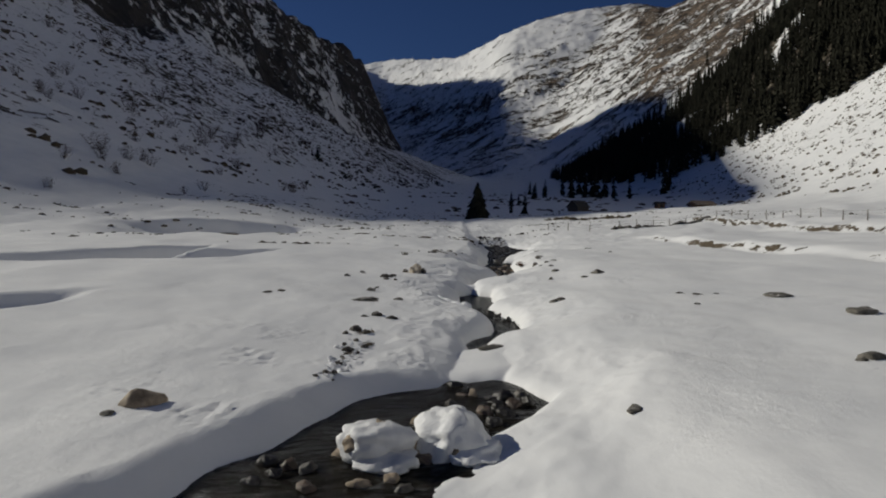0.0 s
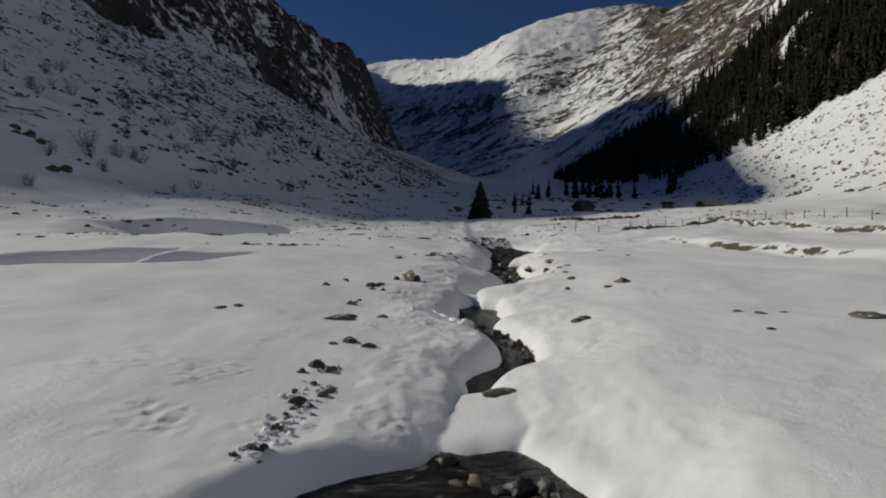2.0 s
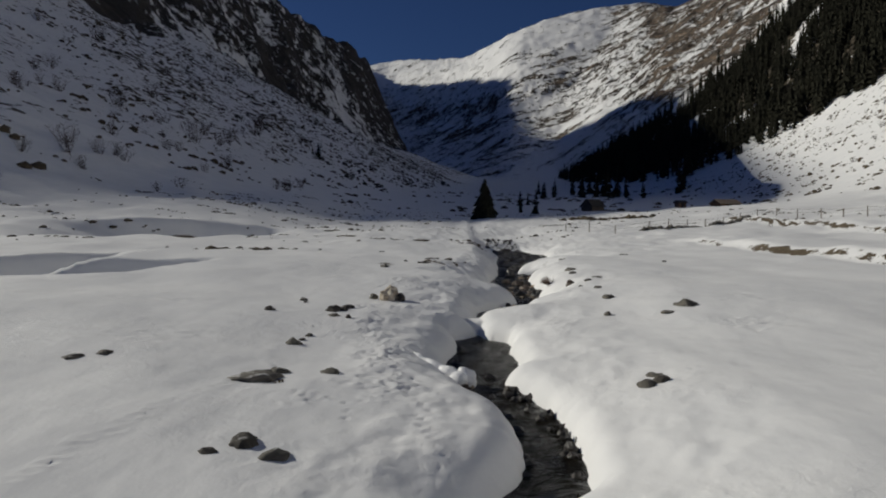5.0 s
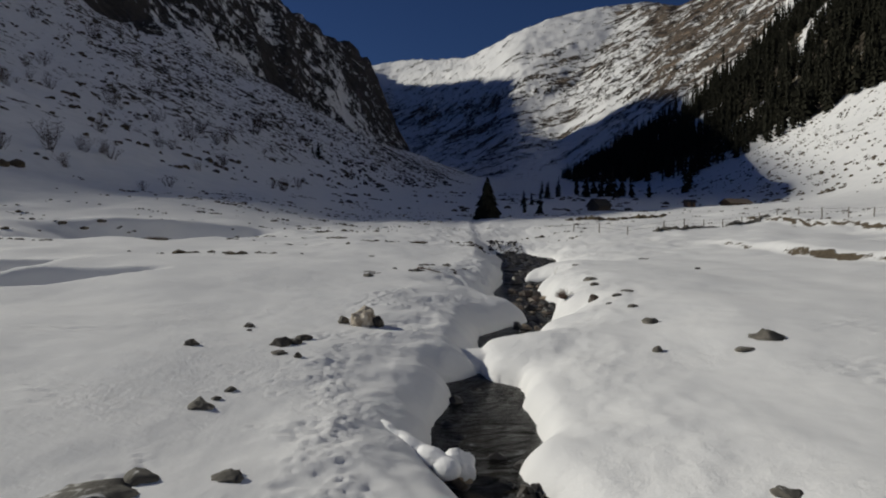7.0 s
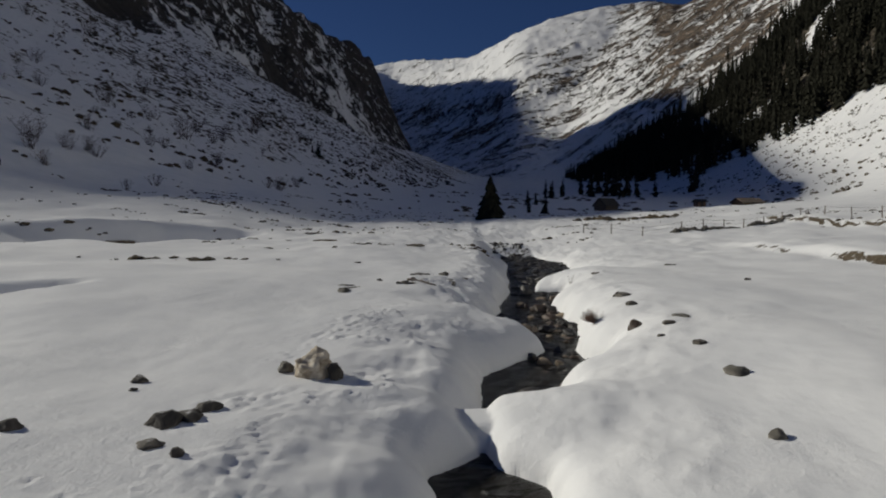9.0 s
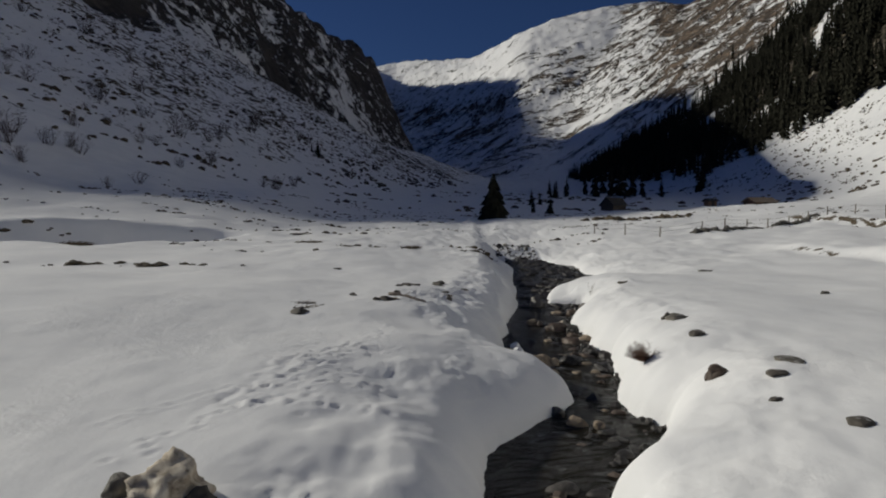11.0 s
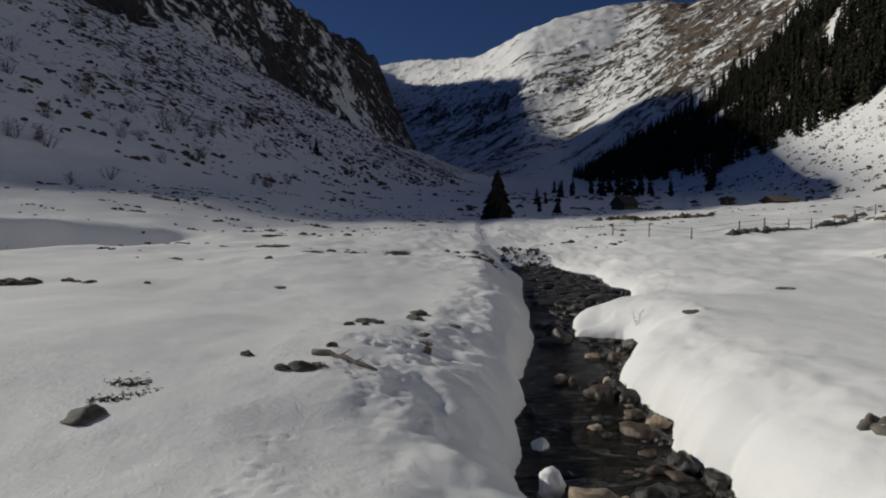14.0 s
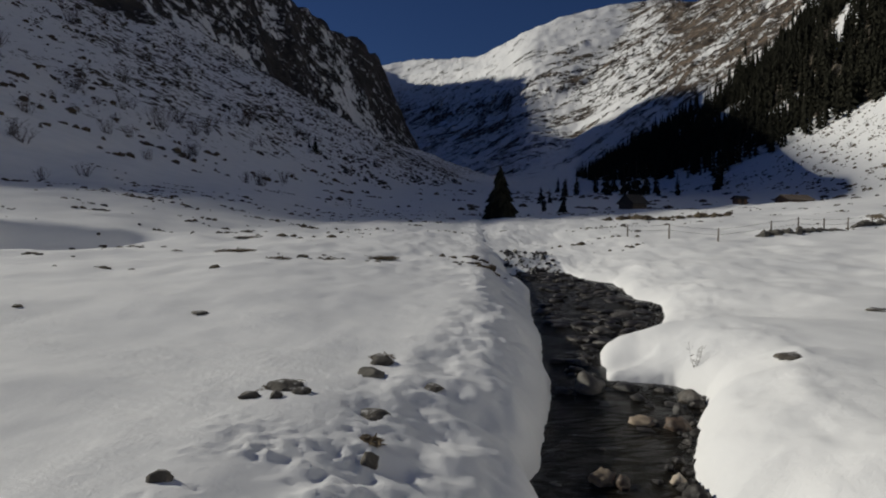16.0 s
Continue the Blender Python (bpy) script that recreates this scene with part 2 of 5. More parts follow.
def fbm(x, y, octaves=4, seed=0, gain=0.5):
    total, amp = 0.0, 1.0
    for k in range(octaves):
        total = total + amp * gnoise(x * 2 ** k + 17.3 * k, y * 2 ** k - 9.1 * k, seed + k)
        amp *= gain
    return total


def ridged(x, y, octaves=4, seed=0):
    total, amp = 0.0, 1.0
    for k in range(octaves):
        total = total + amp * (1 - 2.2 * np.abs(gnoise(x * 2 ** k + 5.1 * k, y * 2 ** k + 3.7 * k, seed + k)))
        amp *= 0.5
    return total - 1.0


def soft(x, w=1.0):
    """max(x, 0) with a rounded corner of width w."""
    return w * np.logaddexp(0.0, np.clip(x / w, -60, 60)) + np.where(x / w > 60, x - 60 * w, 0)


def step(x, a, b):
    t = np.clip((x - a) / (b - a), 0, 1)
    return t * t * (3 - 2 * t)


def smax(a, b, k):
    return np.maximum(a, b) + k * np.log1p(np.exp(-np.abs(a - b) / k))


def smin(a, b, k):
    return -smax(-a, -b, k)


# the stream: stations up the valley, its left and right water's edge
ST_Y = [-60, -20, 0, 5, 9.4, 10.1, 10.9, 11.9, 12.7, 13.3, 14, 14.6, 15.25, 15.9, 17, 18, 19.4, 20, 20.8, 21.4, 21.9, 22.4, 23.15, 24.5, 25.3, 25.8, 26.45, 27.3, 28, 28.5, 29.4, 31, 32.05, 33.1, 33.6, 33.9, 34.2, 34.5, 34.9, 35.4, 36.4, 36.7, 37, 37.4, 38, 38.8, 39.6, 40.5, 41.2, 42, 42.6, 43.2,
        43.8, 44.8, 45.6, 46.5, 47.4, 48.4, 49.1, 49.9, 51.4, 52.5, 53.3, 54.5, 55.1, 56, 57.3, 58.3, 59.3, 60.5, 60.85, 62.5, 64.2, 64.7, 67, 69.4, 71, 74.6, 76.8, 80.9, 84, 86.2, 96, 112, 140, 200, 400]
ST_L = [-26, -17, -9, -6, -3.73, -3.5, -3.1, -2.55, -2.3, -2.1, -1.75, -1.1, 0.1, 0.4, 0.5, 0.6, 0.8, 0.85, 0.8, 1.05, 1.4, 1.66, 1.88, 1.92, 1.82, 1.68, 1.33, 1.02, 0.75, 0.68, 0.58, 0.55, 0.87, 0.92, 0.74, 0.74, 0.95, 1.15, 1.55, 1.42, 1.4, 1.5, 1.65, 1.72, 1.75, 1.75, 1.78, 1.88, 2.15, 2.8, 3.15, 3.6,
        3.9, 3.95, 3.7, 3.05, 2.66, 2.6, 2.7, 2.85, 2.8, 3.2, 3.22, 3.1, 3.35, 3.5, 3.75, 4.0, 4.15, 4.28, 4.3, 4.3, 4.55, 4.6, 4.85, 4.9, 5, 5.3, 5.55, 5.9, 5.6, 5.2, 4.8, 4.5, 5, 12, 40]
ST_R = [-20, -11, -4.5, -2.0, -0.5, -0.12, 0.36, 0.82, 1.65, 2, 2.4, 2.1, 1.9, 1.5, 1.5, 1.4, 1.15, 1.3, 1.65, 2.1, 2.65, 2.78, 2.86, 2.9, 2.86, 2.75, 2.65, 2.42, 2.08, 1.97, 2.53, 2.56, 2.46, 2.66, 2.55, 2.24, 1.95, 1.82, 1.74, 1.62, 1.6, 1.75, 2.7, 3.4, 3.62, 3.55, 4.2, 4.72, 5.1, 5.38, 5.1, 4.95,
        4.93, 5.15, 5.5, 5.45, 5.7, 5.84, 5.56, 5.5, 6.02, 5.85, 5.6, 5.75, 5.85, 6.25, 6.7, 7.3, 7.66, 7.3, 5.75, 5.9, 6.25, 7.95, 8.4, 9.67, 10.3, 11.3, 10.6, 11, 11.2, 9.7, 9.6, 6.8, 7.4, 15, 43]


def water_z(y):
    return -0.55 + 0.008 * y + 0.012 * soft(y - 58, 2.0) + 0.02 * soft(y - 105, 5.0)


def floor_z(y):
    return np.interp(y, [-400, 0, 10, 20, 33, 46, 57, 70, 85, 110, 150, 200, 344, 500, 700, 1000, 1400, 2000, 3000],
                     [-9, -0.2, 0.1, 0.5, 1.0, 1.35, 1.5, 1.85, 2.3, 3.4, 5.6, 8.0, 19, 31, 48, 75, 100, 140, 200])


LEFT_FOOT = ([-300, 0, 90, 150, 344, 500, 1000, 1080, 1250, 1500, 4000], [-120, -85, -64, -50, -30, 0, 60, 30, -250, -700, -4000])
RIGHT_FOOT = ([-300, 0, 100, 200, 300, 400, 700, 1000, 1400, 1700, 2000, 2400, 2750, 3500, 5000], [60, 75, 95, 110, 125, 132, 138, 160, 140, 90, 0, -150, -320, -700, -1300])


LEFT_TRIM = ([0, 10, 13, 22, 27, 33, 36, 44, 47, 50, 53.5, 57.6, 66, 75], [-0.25, -0.42, -0.45, -0.32, -0.32, -0.26, -0.28, -0.05, 0.08, 0.10, 0.02, -0.24, -0.1, 0])
RIGHT_TRIM = ([0, 10, 21, 25, 32, 41, 44, 47, 52, 57.7, 70, 90, 110], [0.1, 0.22, 0.16, -0.06, 0.03, 0.06, 0.14, 0.14, 0, -0.2, -0.35, -0.3, 0])
# hollows: how far up the valley the bank ends, right end, length, depth, width of the bank, left end, slant
HOLLOWS = ((92.0, -18.2, 17.0, 2.3, 3.4, -31.0, 0.55), (55.0, -15.5, 11.0, 1.9, 2.6, -42.0, 0.8), (46.6, -11.8, 5.0, 0.85, 1.2, -22.0, 0.5), (27.0, -13.0, 5.0, 0.5, 1.0, -22.0, 0.5))


# the left range's crest as the sun sees it: metres across the sun's way, and height
CREST_P = [-300, -50, 20, 47, 63, 72, 80, 88, 96, 104, 120, 130, 138, 154, 173, 190, 215, 243, 278, 303, 335, 365, 396, 415, 466, 554, 644, 735, 833, 917, 993, 1092, 1184, 1276, 1346, 1392, 1410, 1430, 1450, 1470, 1491, 1515, 1601, 1688, 1791, 1894, 1972, 2028, 2094, 2168, 2245, 2354, 2458, 2545, 2659, 2746, 3100]
CREST_Q = [-160, -75, -50, -40, -36.3, -34.6, -32.2, -29.3, -27.6, -27, -26.6, -24.5, -21.5, -15.0, -7.9, -0.7, 8.9, 23.0, 31.8, 32.0, 37.4, 43.6, 50.3, 55.5, 67.7, 84.3, 99.4, 116.4, 144.4, 164.9, 178.5, 187.2, 197.7, 207.5, 212.0, 213.8, 202.5, 167.6, 134.9, 101.7, 71.3, 52.4, 63.7, 80.3, 102.0, 112.1, 124.0, 155.8, 186.8, 219.8, 214.0, 211.0, 202.8, 193.4, 169.2, 150.9, 50.9]


def shade_plane(x, y):
    """Height up to which the left range may rise for its shade to end where it does."""
    p, s = 0.37 * x + 0.93 * y, -0.93 * x + 0.37 * y
    return np.interp(p, CREST_P, CREST_Q) + 0.488 * s, p, s


def forest_edges(y):
    """How far up the right mountainside the wood begins and ends."""
    wave = 20 * gnoise(y * 0.02, y * 0 + 5.0, 191) + 16 * gnoise(y * 0.06, y * 0 + 2.0, 192)
    return (np.interp(y, [190, 281, 294, 317, 336, 353, 400, 690, 900], [98, 71, 62, 53, 44, 33, 8, -4, 0]),
            np.interp(y, [190, 480, 515, 560, 625, 722, 833, 900], [330, 330, 170, 150, 100, 70, 25, 4]) + wave)


def clearing(x, y):
    """Where the wood thins out and snow shows between the trees."""
    return step(gnoise(x * 0.022 + 3.1, y * 0.014 + 1.7, 195), 0.05, 0.17) * step(y, 400, 470)


def land(x, y):
    """Height, and how much rock, tufts and soil lie bare, at points of the plan."""
    x, y = np.asarray(x, float), np.asarray(y, float)
    zf = floor_z(y)
    near = 1 - step(y, 140, 260)
    z = zf + 0.25 * step(x, 2, 8) * near + 0.04 * (soft(x - 20, 3.0) - soft(x - 80, 3.0)) * near
    z = z - near * (0.38 * np.exp(-((x - 5.5) / 2.2) ** 2) * step(y, 24, 32) * (1 - 0.5 * step(y, 36, 42)) + 0.25 * step(y, 36, 46) * step(x, 3, 5) * (1 - step(x, 40, 60)))
    z = z - 0.25 * np.exp(-((y - 29) / 3) ** 2 - ((x + 3) / 2) ** 2) - 0.9 * np.exp(-((x - 6.7) / 1.3) ** 2 - ((y - 61.9) / 1.3) ** 2)
    z = z - (0.8 + 0.35 * step(y, 80, 90)) * step(y, 62, 68) * (1 - step(y, 108, 125)) * np.exp(-((x - 10.0) / 5.0) ** 2)
    z = z + (0.10 * (soft(-(x - 1.0), 0.8) - soft(-(x + 3.6), 1.5)) + 0.03 * (soft(-(x + 3.6), 1.5) - soft(-(x + 12), 2.0)) - 0.13 * (1 - step(x, 1.0, 4.0))) * near
    # the left side lies higher
    z = z + 0.085 * (soft(-(x + 22), 2.5) - soft(-(x + 64), 2.5)) * (0.25 + 0.75 * step(y, 55, 108)) * near + 0.045 * (soft(y - 62, 4.0) - soft(y - 120, 4.0)) * step(-x, 14, 34) * near
    z = z + np.where(x < 2.2, 1.0, 0.0) * (1 - step(x, -0.2, 2.2)) * (1 - step(-x, 14, 26)) * np.interp(y, *LEFT_TRIM) + step(x, 2.5, 4.5) * (1 - step(x, 18, 30)) * np.interp(y, *RIGHT_TRIM)
    # hollows in the left side, each with a steep far bank that faces down the valley
    dug = np.zeros(x.shape)
    for ys, xr, n, depth, wide, xl, slant in HOLLOWS:
        d = (y - ys - slant * (x - xr)) / math.hypot(1, slant) - 1.8 * gnoise(x * 0.09, y * 0 + ys, 18) - 0.35 * gnoise(x * 0.35, y * 0 + ys, 19)
        across = step(xr - x + 1.4 * gnoise(y * 0.3, y * 0 + ys, 20) - 0.25 * np.maximum(-d - 1, 0), 0.0, 0.18 * n + 0.6) * (1 - step(-x, -xl, 12 - xl))
        dug = np.maximum(dug, depth * across * step(d, -n, -0.35 * n) * (1 - step(d, -wide, 0.0)))
    z = z - dug
    # two old terrace steps on the right, with bare soil faces
    e1 = 25.0 + 1.6 * gnoise(y * 0.11, y * 0 + 3.0, 5)
    t1 = (0.55 + 0.5 * gnoise(y * 0.09, y * 0 + 8.0, 6)) * step(y, 20, 34) * (1 - step(y, 72, 80))
    z = z + t1 * step(x, e1 - 0.9, e1 + 0.4) * (1 - 0.9 * step(x, e1 + 1.0, e1 + 12.0))
    e2 = 45.0 + 1.5 * gnoise(y * 0.07, y * 0 + 1.0, 9)
    t2 = 0.8 * step(y, 30, 50) * (1 - step(y, 112, 118))
    z = z + t2 * step(x, e2 - 1.2, e2 + 0.5)
    gap = 0.55 + 0.45 * np.clip(2.2 * gnoise(y * 0.13, y * 0 + 4.0, 7) + 0.3, -1, 1)
    soil = np.exp(-((x - e1 + 0.35) / 0.75) ** 2) * np.clip(t1 * 1.7, 0, 1) * (0.2 + 0.8 * gap)
    soil = np.maximum(soil, np.exp(-((x - e2 + 0.4) / 0.8) ** 2) * np.clip(t2 * 1.5, 0, 1) * (0.7 + 0.3 * gap))
    # rolling snow
    roll = 0.34 * fbm(x * 0.09, y * 0.07, 3, 11) + 0.05 * fbm(x * 0.35, y * 0.3, 3, 21)
    z = z + roll * (1 + 1.2 * step(np.abs(x), 14, 60)) * near
    # mountainsides
    dl = np.interp(y, *LEFT_FOOT) - x
    d0 = np.interp(y, [0, 700, 1000, 1200], [200, 200, 120, 120])
    ap = np.interp(y, [0, 200, 330, 500, 700, 1000], [0.44, 0.47, 0.58, 0.60, 0.42, 0.36])
    dj = dl + (8 * fbm(x * 0.012, y * 0.012, 4, 31) + 16 * ridged(x * 0.016 + 4, y * 0.016, 4, 35)) * step(dl, 150, 205)
    over = np.maximum(dj - d0, 0)
    left = zf + ap * soft(np.minimum(dj, d0), np.interp(y, [110, 240], [6.0, 12.0])) + 2.05 * np.minimum(over, 69) + 0.45 * np.clip(over - 69, 0, 111) + 1.6 * np.maximum(over - 180, 0)
    cap, p, q = shade_plane(x, y)
    cap = cap - 11 * np.clip(fbm(x * 0.017, y * 0.017, 4, 93) + 0.1, 0, 1) * step(y, 420, 620)
    cliff_l = step(dj + 46 * fbm(x * 0.018, y * 0.018, 4, 37), d0 - 38 - 16 * step(y, 400, 700), d0 + 8)
    dr = x - np.interp(y, *RIGHT_FOOT)
    drj = dr + 16 * fbm(x * 0.01, y * 0.01, 4, 41) * step(dr, 20, 140)
    right = zf + 0.74 * soft(drj, 10) + 0.45 * soft(drj - 60, 10) * step(y, 150, 260) * (1 - step(y, 560, 720))
    rock_r = step(dr, 150, 260)
    u = x / np.maximum(y, 300.0)
    blur = (-0.012, -0.008, -0.004, 0.0, 0.004, 0.008, 0.012)
    EU = [-0.6, -0.129, -0.075, 0.014, 0.041, 0.104, 0.15, 0.193, 0.25, 0.309, 0.322, 0.345, 0.375, 0.42, 0.6]
    EV = [0.25, 0.254, 0.261, 0.265, 0.272, 0.305, 0.323, 0.334, 0.342, 0.347, 0.343, 0.336, 0.348, 0.37, 0.40]
    edge = sum(np.interp(u + b, EU, EV) for b in blur) / 7
    reach = sum(np.interp(u + b, [-0.09, -0.02, 0.05, 0.10], [4100, 3600, 3000, 2750]) for b in blur) / 7 / 2750
    rise = np.interp(y / reach, [600, 1000, 1400, 1700, 2000, 2200, 2500, 2750, 3500, 4500], [0.0, 0.25, 0.37, 0.50, 0.61, 0.76, 0.92, 1.0, 0.75, 0.5])
    head = edge * rise * y
    right = np.where(y > 1200, smin(right, edge * y, 12.0), right)
    z = z + np.maximum(left - zf, 0) + (right - zf)
    z = z + step(y, 550, 850) * (smax(z, head, 6.0) - z)
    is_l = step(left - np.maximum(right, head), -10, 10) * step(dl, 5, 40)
    is_r = step(right - np.maximum(left, head), -10, 10) * step(dr, 5, 40)
    is_h = step(y, 900, 1300) * (1 - is_l) * (1 - is_r)
    # an unseen high ridge behind the left mountain, added to shade the valley's head
    back = 1562 + np.interp(p, CREST_P, CREST_Q) - 1.4 * np.abs(q - 3200) + 12 * fbm(p * 0.01, q * 0.01, 3, 91)
    z = np.where((x < -450) & (y > 1000), np.maximum(z, back), z)
    rock = (0.68 + 0.55 * fbm(x * 0.011 + 7, y * 0.011, 3, 39)) * is_l * cliff_l + is_r * (0.34 + 0.10 * rock_r + 0.20 * step(u, 0.26, 0.36)) * step(y, 500, 900) + 0.29 * is_h
    band = 0.5 + 0.5 * np.clip(2.2 * gnoise(x * 0.0022, y * 0.0009, 58) + 0.4, -1, 1)
    rock = np.clip(rock + 0.20 * is_h * np.exp(-((rise - 0.68) / 0.08) ** 2) + 0.14 * is_h * np.exp(-((rise - 0.52) / 0.06) ** 2) * band * (1 - step(u, 0.12, 0.2)) + 0.16 * is_h * step(u, 0.20, 0.34) - 0.10 * is_h * step(rise, 0.8, 0.95) * (1 - step(u, 0.2, 0.3)), 0, 1)
    z = z + 15 * ridged(x * 0.0045, y * 0.003, 4, 57) * is_h * step(rise, 0.72, 0.95)
    far = step(y, 200, 500)
    crag = 15 * ridged(x * 0.006, y * 0.006, 5, 51) * rock + 9 * ridged(x * 0.02, y * 0.02, 4, 61) * rock
    z = z + crag * (1 - 0.1 * is_l + 0.5 * is_r * step(u, 0.2, 0.3) + 0.5 * is_h * (1 - step(rise, 0.85, 1.0))) * step(np.maximum(np.maximum(dl, dr), (y - 900)), 20, 160)
    z = z + 2.2 * fbm(x * 0.05, y * 0.05, 4, 71) * np.maximum(is_l, is_r) * step(np.maximum(dl, dr), 5, 60)
    z = np.where((q > 130) & (dl > 20), np.minimum(z, cap), z)
    tuft = (0.70 + 0.18 * step(y, 220, 380) + 0.40 * fbm(x * 0.02, y * 0.02, 3, 73)) * is_l * (1 - cliff_l) + 0.72 * is_r * (1 - far * 0.5) + 0.6 * far * (1 - is_l) * (1 - is_r) * (1 - is_h)
    tuft = tuft + 0.45 * step(y, 62, 80) * (1 - step(y, 260, 330)) * (1 - is_l) * (1 - is_r) * step(-np.abs(x - 2), -40, -12)
    lo, hi = forest_edges(y)
    wood = (1 - clearing(x, y)) * step(dr, lo + 2, lo + np.where(y > 345, 45, 14)) * (1 - step(dr, hi - 10, hi + 6)) * step(y, 180, 210)
    tuft = np.maximum(np.clip(tuft, 0, 1), 1.5 * wood)
    rough = step(y, 55, 80) * (1 - step(y, 200, 260)) * (1 - is_l) * (1 - is_r)
    z = z + rough * (0.26 * fbm(x * 0.22, y * 0.16, 3, 171) + 0.09 * fbm(x * 0.9, y * 0.6, 3, 181))
    return z, rock, tuft, np.clip(soil, 0, 1), is_l


# tracks in the snow: where each runs, and how far apart the prints lie
TRACKS = [((-1.0, 23.4), (-0.8, 24.7), (-0.39, 26.1), (0.13, 25.3), (0.75, 24.5)), ((-0.4, 26.1), (-0.6, 27.8), (-0.9, 29.0), (-1.6, 31.5)), ((0.9, 20.0), (0.1, 24.0), (-0.9, 28.5), (-1.4, 31.0), (-1.8, 33.5), (-1.2, 35.2)), ((-0.2, 25.8), (-1.2, 26.8), (-0.6, 29.5), (0.0, 30.5)), ((-2.6, 37.0), (-1.8, 39.2), (-1.6, 41.5), (-0.6, 43.5), (0.3, 45.0)), ((-3.6, 38.2), (-2.2, 39.8), (-1.0, 40.2), (0.6, 40.6)),
          ((-1.2, 41.0), (-0.4, 44.0), (-0.3, 46.5)), ((0.3, 48.0), (0.8, 50.0), (0.9, 52.5), (0.4, 55.5)), ((-0.8, 51.0), (0.2, 51.8), (0.9, 51.0)), ((-3.0, 34.0), (-1.9, 34.8), (-0.6, 35.2), (0.3, 36.4)), ((-7.0, 13.0), (-5.2, 17.0), (-4.4, 22.0), (-3.0, 27.0))]


def print_places():
    rnd, out = random.Random(19), []
    for line in TRACKS:
        for (xa, ya), (xb, yb) in zip(line, line[1:]):
            n = int(math.hypot(xb - xa, yb - ya) / 0.22)
            out += [(xa + (xb - xa) * i / n + rnd.gauss(0, 0.10), ya + (yb - ya) * i / n + rnd.gauss(0, 0.06)) for i in range(n)]
    for cx, cy, spread, n in ((-0.4, 39.6, 0.8, 36), (-1.4, 41.6, 0.7, 36), (0.2, 49.4, 0.6, 40), (0.5, 51.6, 0.5, 30), (-1.0, 29.0, 0.8, 25), (-1.9, 30.6, 0.6, 16)):
        out += [(rnd.gauss(cx, spread), rnd.gauss(cy, spread * 1.3)) for _ in range(n)]
    return out


PRINTS = print_places()


def prints(x, y):
    """Depth of the tracks, each print a dent with a low rim."""
    out = np.zeros_like(x)
    order = np.argsort(y, kind="stable")
    ys = y[order]
    for px, py in PRINTS:
        i0, i1 = np.searchsorted(ys, (py - 0.4, py + 0.4))
        idx = order[i0:i1]
        idx = idx[np.abs(x[idx] - px) < 0.4]
        r2 = (x[idx] - px) ** 2 + (y[idx] - py) ** 2
        out[idx] += 0.028 * np.exp(-r2 / 0.0036) - 0.012 * np.exp(-((np.sqrt(r2) - 0.11) / 0.045) ** 2)
    return out


# trodden, crumbled crust: places and how far each reaches
TRODDEN = ((-0.8, 16.5, 1.3), (-2.7, 15.8, 1.0), (-7.0, 19.2, 1.7), (-5.0, 18.6, 1.2), (-5.0, 15.7, 1.1), (-6.6, 13.2, 1.2), (-4.6, 11.6, 1.0), (-0.6, 25.4, 1.2), (-1.2, 28.1, 0.9), (-1.9, 24.2, 0.8), (-8.6, 33.4, 1.9), (-6.8, 28.5, 1.3), (-2.2, 34.6, 0.9), (-0.6, 36.4, 0.9),
           (-1.8, 31.9, 0.9), (-1.7, 39.5, 0.9), (-1.5, 41.0, 1.0), (-0.6, 42.6, 0.9), (1.4, 42.5, 0.7), (0.2, 41.4, 0.6), (0.1, 51.8, 0.9), (1.0, 50.9, 1.0), (1.4, 53.6, 0.9), (0.6, 49.6, 0.7), (1.2, 47.8, 0.8), (8.5, 29.5, 1.4), (10.5, 33.0, 1.6))


def plump(t):
    """The swell of a rounded snow edge, from 0 to 1."""
    t = np.clip(t, 0, 1)
    return np.sqrt(1 - (1 - t) ** 2)


def banks(x, y):
    """How far points lie from the stream's left and right edge, in the plan, and from inside it."""
    def edge(line, at, seed):
        return np.interp(at, ST_Y, line) + 0.07 * gnoise(at * 0 + 3.3 + seed, at * 1.1, 81 + seed) + 0.04 * gnoise(at * 0 + 1.3 + seed, at * 3.1, 82 + seed)
    dl = dr = np.full(x.shape, 9.0)
    offs = np.linspace(-2.4, 2.4, 25)
    al, ar = edge(ST_L, y + offs[0], 0) - x, edge(ST_R, y + offs[0], 2) - x
    for o, p in zip(offs, offs[1:]):
        bl, br = edge(ST_L, y + p, 0) - x, edge(ST_R, y + p, 2) - x
        for a, b, on_l in ((al, bl, True), (ar, br, False)):
            dx = b - a
            t = np.clip(-(a * dx + o * (p - o)) / (dx * dx + (p - o) ** 2), 0, 1)
            dist = np.hypot(a + t * dx, o + t * (p - o))
            if on_l:
                dl = np.minimum(dl, dist)
            else:
                dr = np.minimum(dr, dist)
        al, ar = bl, br
    left, right = x < edge(ST_L, y, 0), x > edge(ST_R, y, 2)
    return np.where(left, dl, -dl), np.where(right, dr, -dr)


